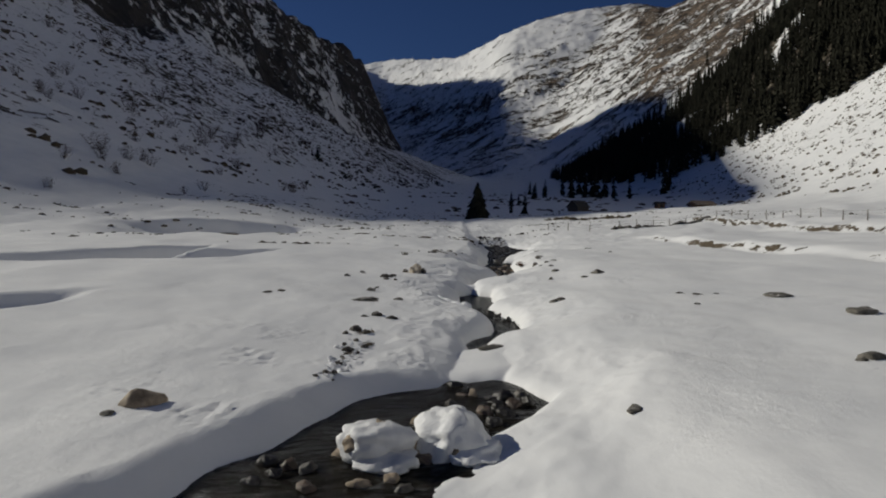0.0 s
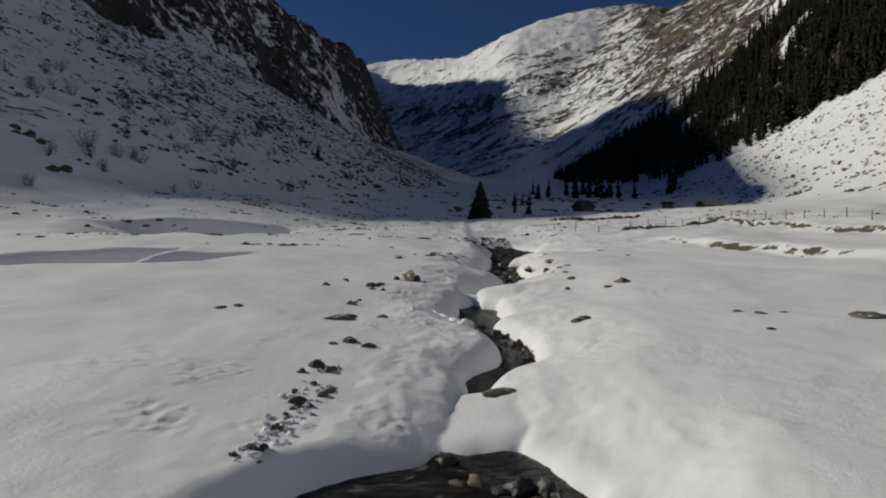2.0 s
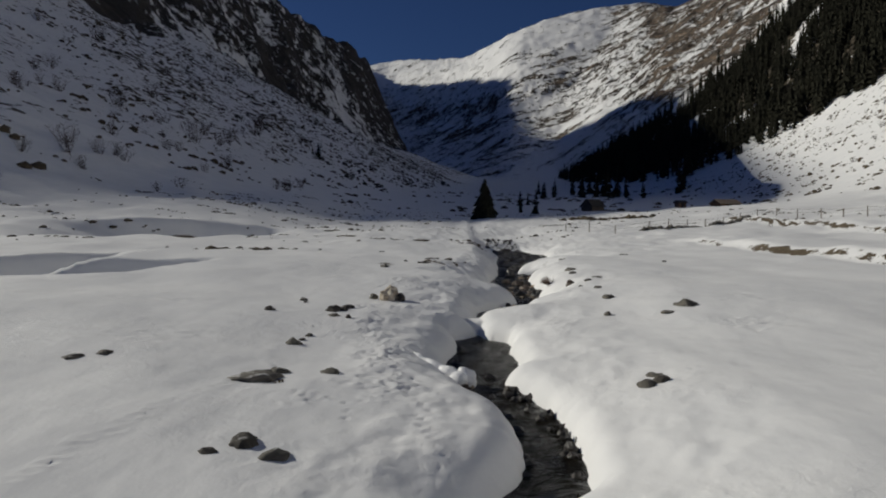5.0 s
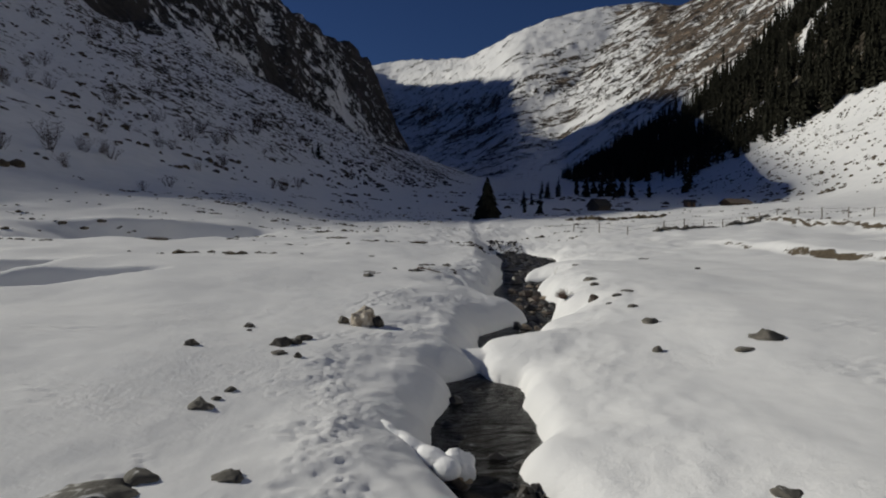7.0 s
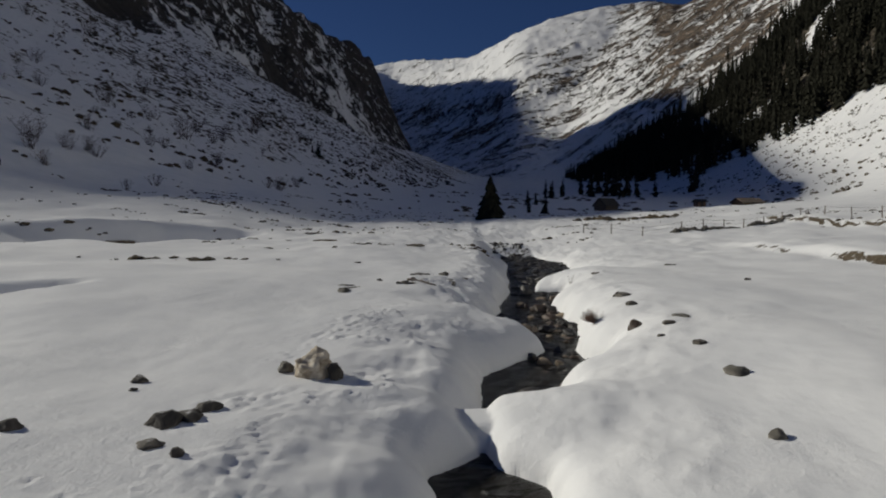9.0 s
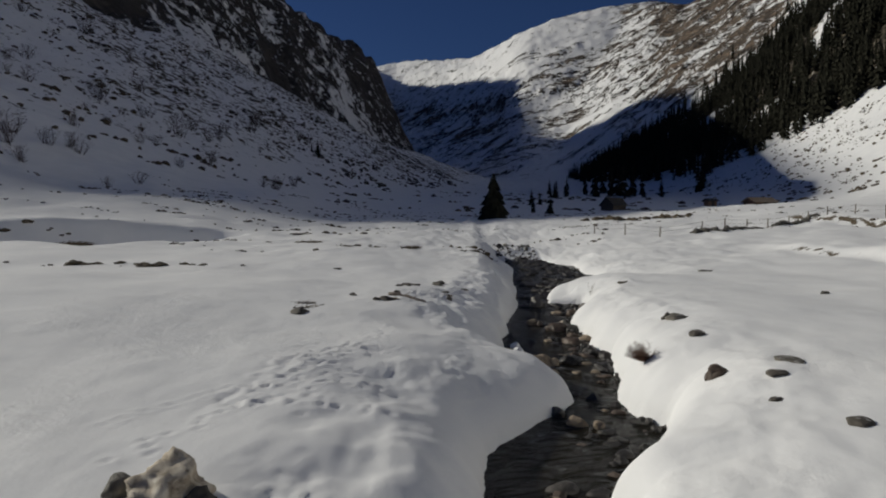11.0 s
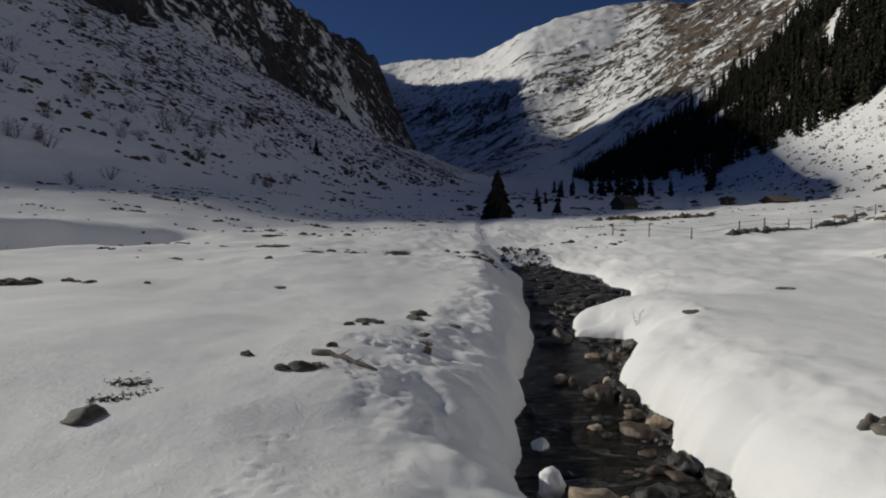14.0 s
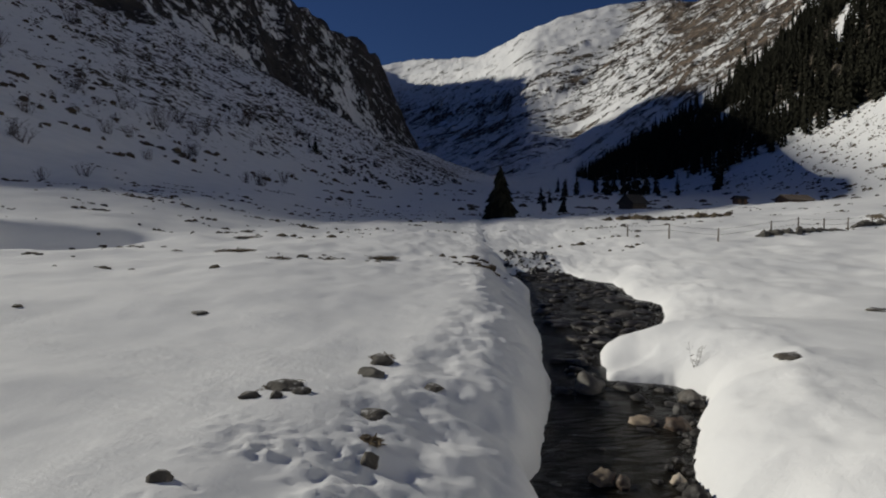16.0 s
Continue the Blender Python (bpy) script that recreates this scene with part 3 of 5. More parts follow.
def ground(x, y):
    """The finished surface: the land with the stream's bed cut into it."""
    x, y = np.asarray(x, float), np.asarray(y, float)
    z, rock, tuft, soil, shady = land(x, y)
    by = (y > -40) & (y < 135) & (np.abs(x - np.interp(y, ST_Y, ST_L)) < 14)
    sl, sr = np.full(x.shape, 9.0), np.full(x.shape, -9.0)
    sl[by], sr[by] = banks(x[by], y[by])
    wz = water_z(y)
    bed = wz - 0.28
    wl = np.interp(y, [0, 10, 16, 19, 26, 30, 38, 43, 46, 49, 60, 90], [1.7, 1.7, 1.6, 1.3, 1.7, 2.5, 2.8, 3.6, 3.6, 3.4, 2.8, 1.8]) * (1 + 0.3 * gnoise(x * 0.3 + 2.2, y * 0.4, 85))
    wr = np.interp(y, [0, 14, 20, 34, 38, 42, 60, 90], [2.6, 2.6, 3.2, 3.0, 2.2, 1.5, 1.8, 1.6])
    inside = np.maximum(sl, sr)
    on_left = sl > sr
    d = np.maximum(inside, 0)
    full = np.interp(y, [0, 30, 38, 42, 47, 52, 58, 90], [0.58, 0.55, 0.45, 0.28, 0.30, 0.42, 0.5, 0.5])
    kl = 0.15 + full * plump(d / np.minimum(0.62 * wl, 1.1)) + (0.85 - full) * (1 - (1 - np.clip(d / wl, 0, 1)) ** 1.5)
    kl = kl + (1 - step(y, 14.8, 17.0)) * (0.15 + 0.85 * step(d + 0.3, 0.0, 1.4) - kl)
    kr = 0.15 + 0.40 * plump(d / np.interp(y, [34, 42], [0.5, 0.75])) + 0.45 * (1 - (1 - np.clip(d / wr, 0, 1)) ** 1.5)
    k = np.where(inside > 0, np.where(on_left, kl, kr), 0.15 * step(inside, -0.16, 0.0))
    # a snow bridge covers the stream between the two pools
    sway = 0.5 * gnoise(x * 0.9, y * 0 + 2.0, 86)
    k = np.maximum(k, (0.62 + 0.1 * gnoise(x * 0.8, y * 0.8, 87)) * plump((y - 15.75 - sway) / 0.9) * plump((19.7 - y + sway) / 1.1))
    k = np.maximum(k, 0.5 * plump((y - 35.0) / 0.5) * plump((36.6 - y) / 0.4))
    lump = step(inside, 0.0, 0.35) * (1 - step(inside, 1.4, 3.4))
    lump = lump * np.where(on_left, 0.3 + 0.7 * step(y, 14, 19), 1.0)
    z = z + lump * (np.where(on_left, 0.08 + 0.12 * step(y, 30, 40), 0.10) * fbm(x * 0.62, y * 0.55, 2, 121) + np.where(on_left, 0.07 + 0.07 * step(y, 44, 50), 0.05) * fbm(x * 1.5, y * 1.3, 3, 131))
    # crumbs of crust and prints where the snow is trodden
    near = step(y, 4, 8) * (1 - step(y, 70, 85)) * step(inside, 0.3, 0.9)
    trod = np.zeros(x.shape)
    for cx, cy, r in TRODDEN:
        trod = np.maximum(trod, np.exp(-((x - cx) ** 2 + (y - cy) ** 2) / (r * r)))
    trod = near * step(trod + 0.5 * gnoise(x * 1.1, y * 1.0, 141), 0.42, 0.85)
    g1, g2 = gnoise(x * 3.8, y * 3.2, 151), gnoise(x * 7.0, y * 6.0, 152)
    z = z + trod * (0.05 * np.clip(g1 - 0.10, 0, 1) - 0.09 * np.clip(-g1 - 0.12, 0, 1) + 0.12 * np.clip(g2 - 0.14, 0, 1) - 0.05 * np.clip(-g2 - 0.15, 0, 1)) - prints(x, y)
    z = z + near * (0.016 * fbm(x * 1.5, y * 1.2, 3, 161) + 0.03 * fbm(x * 0.35 + y * 0.1, y * 0.3, 2, 162))
    cut = np.where(y < 130, 1.0, 0.0) * (1 - step(y, 87, 96))
    k = 1 - (1 - k) * cut
    return bed + (z - bed) * k, rock, tuft, soil, shady


def gz(x, y):
    return float(ground(np.array([float(x)]), np.array([float(y)]))[0][0])


def graded(a, b, fine, grow, limit):
    """Steps of a fine spacing from a to b, then ever wider up to the limit."""
    v, d = list(np.arange(a, b, fine)), fine
    while v[-1] < limit:
        d *= grow
        v.append(v[-1] + d)
    return v


def build_ground():
    half = graded(0, 5.0, 0.062, 1.024, 150)
    us = np.array([-u for u in half[:0:-1]] + half)
    ys = list(np.arange(5.0, 18.0, 0.08)) + graded(18.0, 56.0, 0.064, 1.0125, 420)
    ys = ys + [y for y in (ys[-1] * 1.0075 ** k for k in range(1, 330)) if y < 4800]
    back = graded(0, 1.0, 0.25, 1.12, 420)
    ys = np.array([5.0 - b for b in back[:0:-1]] + ys)
    spread = np.maximum(1.0, (ys + 40) / 125.0)
    mid = sum((np.interp(ys + o, ST_Y, ST_L) + np.interp(ys + o, ST_Y, ST_R)) / 2 for o in range(-4, 5)) / 9
    X = us[None, :] * spread[:, None] + np.where(ys > 112, 5.6, np.clip(mid, -4, 8))[:, None]
    X = X + np.where(np.abs(us) > 130, np.sign(us) * 900, 0)[None, :]
    Y = np.repeat(ys[:, None], len(us), 1)
    shape = X.shape
    z, rock, tuft, soil, shady = ground(X.ravel(), Y.ravel())
    n, (r, c) = X.size, shape
    me = bpy.data.meshes.new("ground")
    co = np.stack([X.ravel(), Y.ravel(), z], 1).astype(np.float32)
    i = (np.arange(r - 1)[:, None] * c + np.arange(c - 1)[None, :]).ravel()
    quads = np.stack([i, i + 1, i + c + 1, i + c], 1).astype(np.int32)
    me.vertices.add(n)
    me.vertices.foreach_set("co", co.ravel())
    me.loops.add(quads.size)
    me.loops.foreach_set("vertex_index", quads.ravel())
    me.polygons.add(len(quads))
    me.polygons.foreach_set("loop_start", np.arange(len(quads), dtype=np.int32) * 4)
    me.polygons.foreach_set("use_smooth", np.ones(len(quads), dtype=bool))
    me.update(calc_edges=True)
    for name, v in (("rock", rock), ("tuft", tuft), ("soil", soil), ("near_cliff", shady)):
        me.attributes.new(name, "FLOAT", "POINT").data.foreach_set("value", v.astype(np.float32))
    me.materials.append(SNOW)
    tagged(new("ground", me), "snow-covered valley floor with rocky mountainsides round it", "ground", kind="structure")


build_ground()


def build_water():
    ys = np.arange(-20, 126, 0.25)
    me = bpy.data.meshes.new("water")
    verts, faces = [], []
    for y in ys:
        l, r = np.interp(y, ST_Y, ST_L), np.interp(y, ST_Y, ST_R)
        mid, h = (l + r) / 2, max(0.3, (r - l) / 2) + 0.7
        for j in range(9):
            verts.append((mid + h * (j / 4 - 1), y, float(water_z(y)) + 0.03 * math.sin(y * 3.1 + j * 1.7)))
    for i in range(len(ys) - 1):
        for j in range(8):
            a = i * 9 + j
            faces.append((a, a + 1, a + 10, a + 9))
    me.from_pydata(verts, [], faces)
    me.polygons.foreach_set("use_smooth", np.ones(len(faces), dtype=bool))
    me.materials.append(WATER)
    tagged(new("water", me), "dark shallow mountain stream running between snow banks", "stream", kind="structure")


build_water()


# ---------------------------------------------------------------- makers
def part(name, bm, mat, parent=None, label=""):
    me = bpy.data.meshes.new(name)
    bm.to_mesh(me)
    bm.free()
    me.materials.append(mat)
    ob = new(name, me)
    if parent is not None:
        ob.parent = parent
    if label:
        ob["label"] = label
    return ob


def empty(name, label, category, group="", kind=""):
    return tagged(new(name), label, category, group, kind)


def smooth(ob):
    ob.data.polygons.foreach_set("use_smooth", np.ones(len(ob.data.polygons), dtype=bool))
    return ob


def tube(bm, pts, radii, sides=6):
    """A tapered tube along pts."""
    rings = []
    for i, (p, r) in enumerate(zip(pts, radii)):
        d = (Vector(pts[min(i + 1, len(pts) - 1)]) - Vector(pts[max(i - 1, 0)])).normalized()
        side = d.cross(Vector((0.31, 0.22, 0.93))).normalized()
        other = d.cross(side)
        rings.append([bm.verts.new(Vector(p) + r * (side * math.cos(2 * math.pi * j / sides) + other * math.sin(2 * math.pi * j / sides))) for j in range(sides)])
    for a, b in zip(rings, rings[1:]):
        for j in range(sides):
            bm.faces.new((a[j], a[(j + 1) % sides], b[(j + 1) % sides], b[j]))
    bm.faces.new(rings[0][::-1])
    bm.faces.new(rings[-1])


def stone_bm(w, d, h, seed, cuts=3, rough=0.22, sharp=0.5):
    """A weathered stone, its base at z = 0 sunk a little: a lumpy ball cut by flat facets."""
    rnd = random.Random(seed)
    bm = bmesh.new()
    bmesh.ops.create_icosphere(bm, subdivisions=cuts, radius=1.0)
    planes = []
    for _ in range(9):
        n = Vector((rnd.uniform(-1, 1), rnd.uniform(-1, 1), rnd.uniform(-0.6, 1))).normalized()
        planes.append((n, rnd.uniform(0.62, 0.95)))
    off = Vector((rnd.uniform(-50, 50), rnd.uniform(-50, 50), rnd.uniform(-50, 50)))
    for v in bm.verts:
        p = v.co.copy()
        for n, lim in planes:
            over = p.dot(n) - lim
            if over > 0:
                p -= n * over * (0.4 + 0.6 * sharp)
        p *= 1 + rough * noise.fractal(p * 1.7 + off, 0.9, 2.0, 4)
        v.co = Vector((p.x * w / 2, p.y * d / 2, p.z * h * 0.62 + h * 0.38))
    return bm


def spruce_bm(height, radius, seed, layers=16, per=9, droop=0.6):
    """Crown of drooping boughs, each a ragged wedge of needle clumps round the trunk."""
    rnd = random.Random(seed)
    bm = bmesh.new()
    for i in range(layers):
        f = (i + rnd.uniform(0, 0.5)) / layers
        z = height * (0.06 + 0.92 * f)
        reach = radius * (1 - f) ** 0.80 * rnd.uniform(0.55, 1.15) + 0.05 * radius
        count = max(4, int(per * (1.0 - 0.45 * f)))
        turn = rnd.uniform(0, 6.3)
        for j in range(count):
            a = turn + 2 * math.pi * (j + rnd.uniform(-0.3, 0.3)) / count
            r = reach * rnd.uniform(0.5, 1.25) * (1 + 0.18 * math.sin(a + seed))
            wide = r * rnd.uniform(0.20, 0.36)
            drop = r * droop * rnd.uniform(0.6, 1.3)
            u, s = Vector((math.cos(a), math.sin(a), 0)), Vector((-math.sin(a), math.cos(a), 0))
            root = Vector((0, 0, z + (0.02 + rnd.uniform(-0.025, 0.025)) * height))
            q = [root, root + u * r * 0.5 + s * wide + Vector((0, 0, -drop * 0.25)), root + u * r * 0.85 + s * wide * 0.45 + Vector((0, 0, -drop * 0.85)),
                 root + u * r + Vector((0, 0, -drop)), root + u * r * 0.82 - s * wide * 0.5 + Vector((0, 0, -drop * 0.9)), root + u * r * 0.5 - s * wide + Vector((0, 0, -drop * 0.3))]
            ridge = root + u * r * 0.55 + Vector((0, 0, 0.10 * r - drop * 0.2))
            under = root + u * r * 0.5 + Vector((0, 0, -drop * 0.75 - 0.12 * r))
            vs = [bm.verts.new(p + Vector((rnd.uniform(-1, 1), rnd.uniform(-1, 1), rnd.uniform(-1, 1))) * 0.05 * r) for p in q]
            top, low = bm.verts.new(ridge), bm.verts.new(under)
            for m in range(len(vs)):
                bm.faces.new((vs[m], vs[(m + 1) % len(vs)], top))
                bm.faces.new((vs[(m + 1) % len(vs)], vs[m], low))
    return bm


def make_spruce(height, radius, seed, label, layers=16, per=9, group="spruces"):
    t = empty("spruce_tree", label, "tree", group)
    bm = bmesh.new()
    tube(bm, [(0, 0, -0.6), (0, 0, height * 0.3), (0.02, 0, height * 0.97)], [height * 0.020, height * 0.014, 0.02], 7)
    part("trunk", bm, BARK, t)
    part("crown", spruce_bm(height, radius, seed, layers, per), NEEDLE, t)
    return t


def make_bush(height, seed, stems=9, thick=0.008, label="bare leafless alder bush on the snowy slope", group="bushes", mat=None, hang=0.0):
    rnd = random.Random(seed)
    t = empty("bush", label, "bush", group)
    for _ in range(stems):
        bm = bmesh.new()
        a, lean = rnd.uniform(0, 6.3), rnd.uniform(0.15, 0.75)
        p, pts = Vector((rnd.uniform(-0.2, 0.2), rnd.uniform(-0.2, 0.2), -0.15)) * height, []
        d = Vector((math.cos(a) * lean - hang * rnd.random(), math.sin(a) * lean - 0.4 * hang * rnd.random(), 1 - 0.6 * hang * rnd.random())).normalized()
        n = 5
        for i in range(n):
            pts.append(p.copy())
            p = p + d * height * rnd.uniform(0.18, 0.28)
            d = (d + Vector((rnd.uniform(-1, 1), rnd.uniform(-1, 1), rnd.uniform(-0.2, 0.6))) * 0.25).normalized()
        tube(bm, pts, [height * thick * (1 - 0.17 * i) for i in range(n)], 4)
        for q in pts[1:]:
            for _ in range(3):
                e = q + Vector((rnd.uniform(-1, 1), rnd.uniform(-1, 1), rnd.uniform(0.1, 1))) * height * 0.16
                e2 = e + Vector((rnd.uniform(-1, 1), rnd.uniform(-1, 1), rnd.uniform(0, 0.8))) * height * 0.11
                tube(bm, [q, e, e2], [height * thick * 0.5, height * thick * 0.4, height * thick * 0.2], 3)
        part("stem", bm, mat or TWIG, t)
    return t


def place_on(t, x, y, turn=0.0, scale=1.0, sink=0.0):
    t.matrix_world = Matrix.Translation((x, y, gz(x, y) - sink)) @ Matrix.Rotation(turn, 4, "Z") @ Matrix.Scale(scale, 4)
    return t


def copy_on(t, x, y, turn=0.0, scale=1.0, sink=0.0, stretch=1.0):
    c = copy_thing(t, Matrix.Identity(4))
    c.matrix_world = Matrix.Translation((x, y, gz(x, y) - sink)) @ Matrix.Rotation(turn, 4, "Z") @ Matrix.Diagonal((scale, scale, scale * stretch, 1))
    return c


# ---------------------------------------------------------------- trees
lone = make_spruce(8.8, 2.9, 3, "lone dark green spruce in the valley floor", 40, 17, "lone spruces")
place_on(lone, 8.3, 152.0)
seeds = [make_spruce(10.0, r, s, "dark spruce standing in the shaded forest edge", 17, 8) for s, r in ((11, 2.1), (12, 1.7), (13, 2.5), (14, 1.9))]
# single trees by the valley floor: x, y, height
SINGLES = [(23.5, 181, 7.0), (20.5, 190, 4.5), (26.6, 247, 6.0), (30, 252, 5.0), (47, 330, 8), (57.5, 357, 11.5), (51, 350, 9), (57.2, 417, 9.5), (70, 345, 11), (79, 352, 16), (86, 356, 18), (92, 360, 17), (100, 372, 13), (96, 327, 10.5),
           (89, 331, 6.0), (118, 340, 12), (124, 352, 12), (130, 366, 13), (-66.3, 335.7, 8.5), (-69.7, 338, 4.8), (-45.8, 385, 5.5), (75, 398, 14), (82, 405, 15), (90, 420, 16), (101, 428, 16)]
for i, (x, y, h) in enumerate(SINGLES):
    src = seeds[i % 4]
    if i < 4:
        src.matrix_world = Matrix.Translation((x, y, gz(x, y) - 0.2)) @ Matrix.Scale(h / 10, 4)
    else:
        copy_on(src, x, y, i * 1.3, h / 10, 0.2)

rnd = random.Random(5)


def forest_points(n, rnd):
    """Places on the right mountainside between the forest's lower and upper edge."""
    out = []
    while len(out) < n:
        y = 190 + 710 * rnd.random()
        lo, hi = (float(v) for v in forest_edges(y))
        d = lo + (hi - lo) * rnd.random()
        if y > 470 and rnd.random() < 0.035:
            d = hi + rnd.expovariate(0.03)
        if rnd.random() > (hi - lo + 25) / 270.0:
            continue
        x = float(np.interp(y, *RIGHT_FOOT)) + d
        if rnd.random() > 0.25 + (d - lo) / (45 if y > 345 else 14):
            continue
        if rnd.random() < 0.85 * float(clearing(np.array([x]), np.array([y]))[0]):
            continue
        gully = abs(y - (470 + 0.35 * (d - 130)))
        if gully < 7 and 95 < d < 170:
            continue
        out.append((x, y))
    return out


for i, (x, y) in enumerate(forest_points(300, rnd)):
    copy_on(seeds[i % 4], x, y, rnd.uniform(0, 6.3), rnd.uniform(0.8, 1.5), 0.6, rnd.uniform(1.0, 1.3))


def skirt_tree(height, radius, seed, tiers=7, sides=9):
    """A far spruce: ragged tiers of boughs, each drooping over the next."""
    rnd = random.Random(seed)
    V, F = [(0, 0, 1.02 * height)], []
    for i in range(tiers):
        f = i / tiers
        top, low = height * (1.0 - 0.93 * f), height * (1.0 - 0.93 * (i + 1.35) / tiers)
        r = radius * ((i + 1) / tiers) ** 0.85 * rnd.uniform(0.85, 1.1)
        base = len(V)
        V.append((rnd.uniform(-0.05, 0.05) * r, rnd.uniform(-0.05, 0.05) * r, top))
        for j in range(sides):
            a = 2 * math.pi * (j + rnd.uniform(-0.3, 0.3)) / sides + i
            q = r * (rnd.uniform(0.85, 1.25) if j % 2 else rnd.uniform(0.4, 0.65))
            V.append((math.cos(a) * q, math.sin(a) * q, max(0.0, low + (0.0 if j % 2 else 0.35) * height / tiers)))
        F += [(base, base + 1 + j, base + 1 + (j + 1) % sides) for j in range(sides)]
    return np.array(V), F


def build_far_forest():
    """The rest of the wood, past counting."""
    rnd = random.Random(8)
    shapes = [skirt_tree(10.0, 1.5 + 0.16 * s, 70 + s) for s in range(6)]
    pts = forest_points(8600, rnd)
    zs = ground(np.array([p[0] for p in pts]), np.array([p[1] for p in pts]))[0]
    V, F, base = [], [], 0
    for (x, y), z in zip(pts, zs):
        co, fs = rnd.choice(shapes)
        k, a = rnd.uniform(0.75, 1.75), rnd.uniform(0, 6.3)
        c, s = math.cos(a), math.sin(a)
        V.append(np.stack([(co[:, 0] * c - co[:, 1] * s) * k + x, (co[:, 0] * s + co[:, 1] * c) * k + y, co[:, 2] * k * rnd.uniform(0.95, 1.35) + z - 0.4], 1))
        F.append(np.array(fs) + base)
        base += len(co)
    me = bpy.data.meshes.new("spruce_forest")
    me.from_pydata(np.concatenate(V).tolist(), [], np.concatenate(F).tolist())
    me.materials.append(NEEDLE)
    tagged(new("spruce_forest", me), "dense dark spruce forest on the mountainside", "forest", kind="stuff")


build_far_forest()


# ---------------------------------------------------------------- stones on the snow
# x, y, width, height, stuff
def place_stone(name, x, y, w, h, mat, seed, label, category="rock", deep=1.0, group="", sink=0.12, rough=0.22, cuts=3, z=None, sharp=0.5):
    ob = smooth(part(name, stone_bm(w, w * deep, h, seed, cuts, rough, sharp), mat))
    ob.matrix_world = Matrix.Translation((x, y, (gz(x, y) if z is None else z) - sink * h)) @ Matrix.Rotation(seed * 1.7, 4, "Z")
    return tagged(ob, label, category, group)


ROCKS = [
    (-5.75, 12.0, 0.8, 0.5, "t"), (-6.1, 11.4, 0.24, 0.10, "g"), (-3.2, 25.4, 1.05, 0.20, "g"), (-2.95, 26.1, 0.62, 0.18, "g"), (-3.36, 29.0, 0.42, 0.26, "g"), (-1.85, 26.2, 0.40, 0.16, "g"),
    (-3.05, 33.1, 0.62, 0.30, "d"), (-2.72, 33.9, 0.42, 0.22, "d"), (-2.9, 32.3, 0.36, 0.11, "d"), (-2.4, 32.0, 0.22, 0.18, "d"), (-2.85, 33.6, 0.25, 0.16, "d"), (-4.93, 32.5, 0.32, 0.22, "d"), (-4.5, 35.2, 0.30, 0.18, "d"),
    (-4.3, 34.6, 0.16, 0.08, "d"), (-3.14, 29.9, 0.20, 0.13, "g"), (-3.2, 29.4, 0.18, 0.10, "g"),
    (7.95, 32.6, 0.78, 0.30, "g"), (7.2, 32.0, 0.36, 0.09, "g"), (5.64, 32.9, 0.24, 0.20, "g"), (6.39, 35.9, 0.55, 0.20, "g"), (6.05, 41.35, 0.38, 0.36, "b"), (7.2, 46.6, 0.62, 0.20, "g"), (6.5, 38.0, 0.34, 0.12, "d"),
    (7.2, 41.0, 0.62, 0.08, "g"), (4.75, 25.6, 0.30, 0.11, "g"), (4.4, 24.9, 0.42, 0.17, "g"), (13.5, 51.0, 0.36, 0.16, "d"), (4.7, 25.0, 0.30, 0.20, "d"),
    (9.03, 24.1, 0.40, 0.12, "d"), (9.6, 23.8, 0.45, 0.08, "d"), (10.4, 24.0, 0.3, 0.07, "d"), (8.5, 21.1, 0.22, 0.08, "d"), (-2.31, 22.0, 0.44, 0.22, "d"), (-2.7, 21.6, 0.26, 0.12, "d"),
    (-1.8, 21.6, 0.40, 0.14, "g"), (-2.73, 19.6, 0.40, 0.25, "d"), (-2.4, 19.3, 0.30, 0.18, "d"), (-2.95, 19.1, 0.22, 0.14, "d"), (-2.6, 17.2, 0.34, 0.20, "d"), (-2.2, 17.6, 0.24, 0.15, "d"),
    (-2.85, 33.4, 0.5, 0.2, "d"), (-7.3, 26.2, 0.45, 0.10, "d"), (-6.8, 26.5, 0.38, 0.10, "d"), (3.4, 11.0, 0.46, 0.11, "g"), (12.8, 19.2, 0.8, 0.28, "g"), (9.3, 13.6, 0.7, 0.30, "g"), (8.9, 13.3, 0.3, 0.12, "g"), (12.1, 22.8, 0.85, 0.26, "g"),
    (8.6, 57.5, 0.6, 0.11, "d"), (14.8, 64.5, 0.8, 0.14, "d"), (7.0, 46.9, 0.42, 0.22, "g"), (6.66, 43.87, 0.36, 0.22, "d"), (6.6, 40.3, 0.36, 0.10, "d"), (6.1, 39.3, 0.22, 0.08, "d"),
    (0.56, 55.5, 0.46, 0.24, "g"), (-0.2, 53.7, 0.34, 0.14, "d"), (-0.45, 53.4, 0.22, 0.16, "d"), (-0.84, 53.4, 0.30, 0.12, "d"), (1.05, 51.9, 0.24, 0.16, "d"), (-0.62, 50.4, 0.22, 0.15, "d"), (1.6, 55.3, 0.55, 0.08, "d"), (0.85, 53.5, 0.50, 0.14, "d"),
    (-4.5, 60.4, 0.5, 0.1, "d"), (0.47, 57.1, 0.44, 0.12, "d"), (-0.75, 48.8, 0.42, 0.20, "d"), (-1.05, 48.7, 0.30, 0.15, "d"), (-1.9, 49.5, 0.24, 0.12, "d"), (0.6, 56.6, 0.5, 0.22, "d"), (-0.5, 54.0, 0.6, 0.14, "d"), (-2.75, 46.3, 0.65, 0.18, "g")]
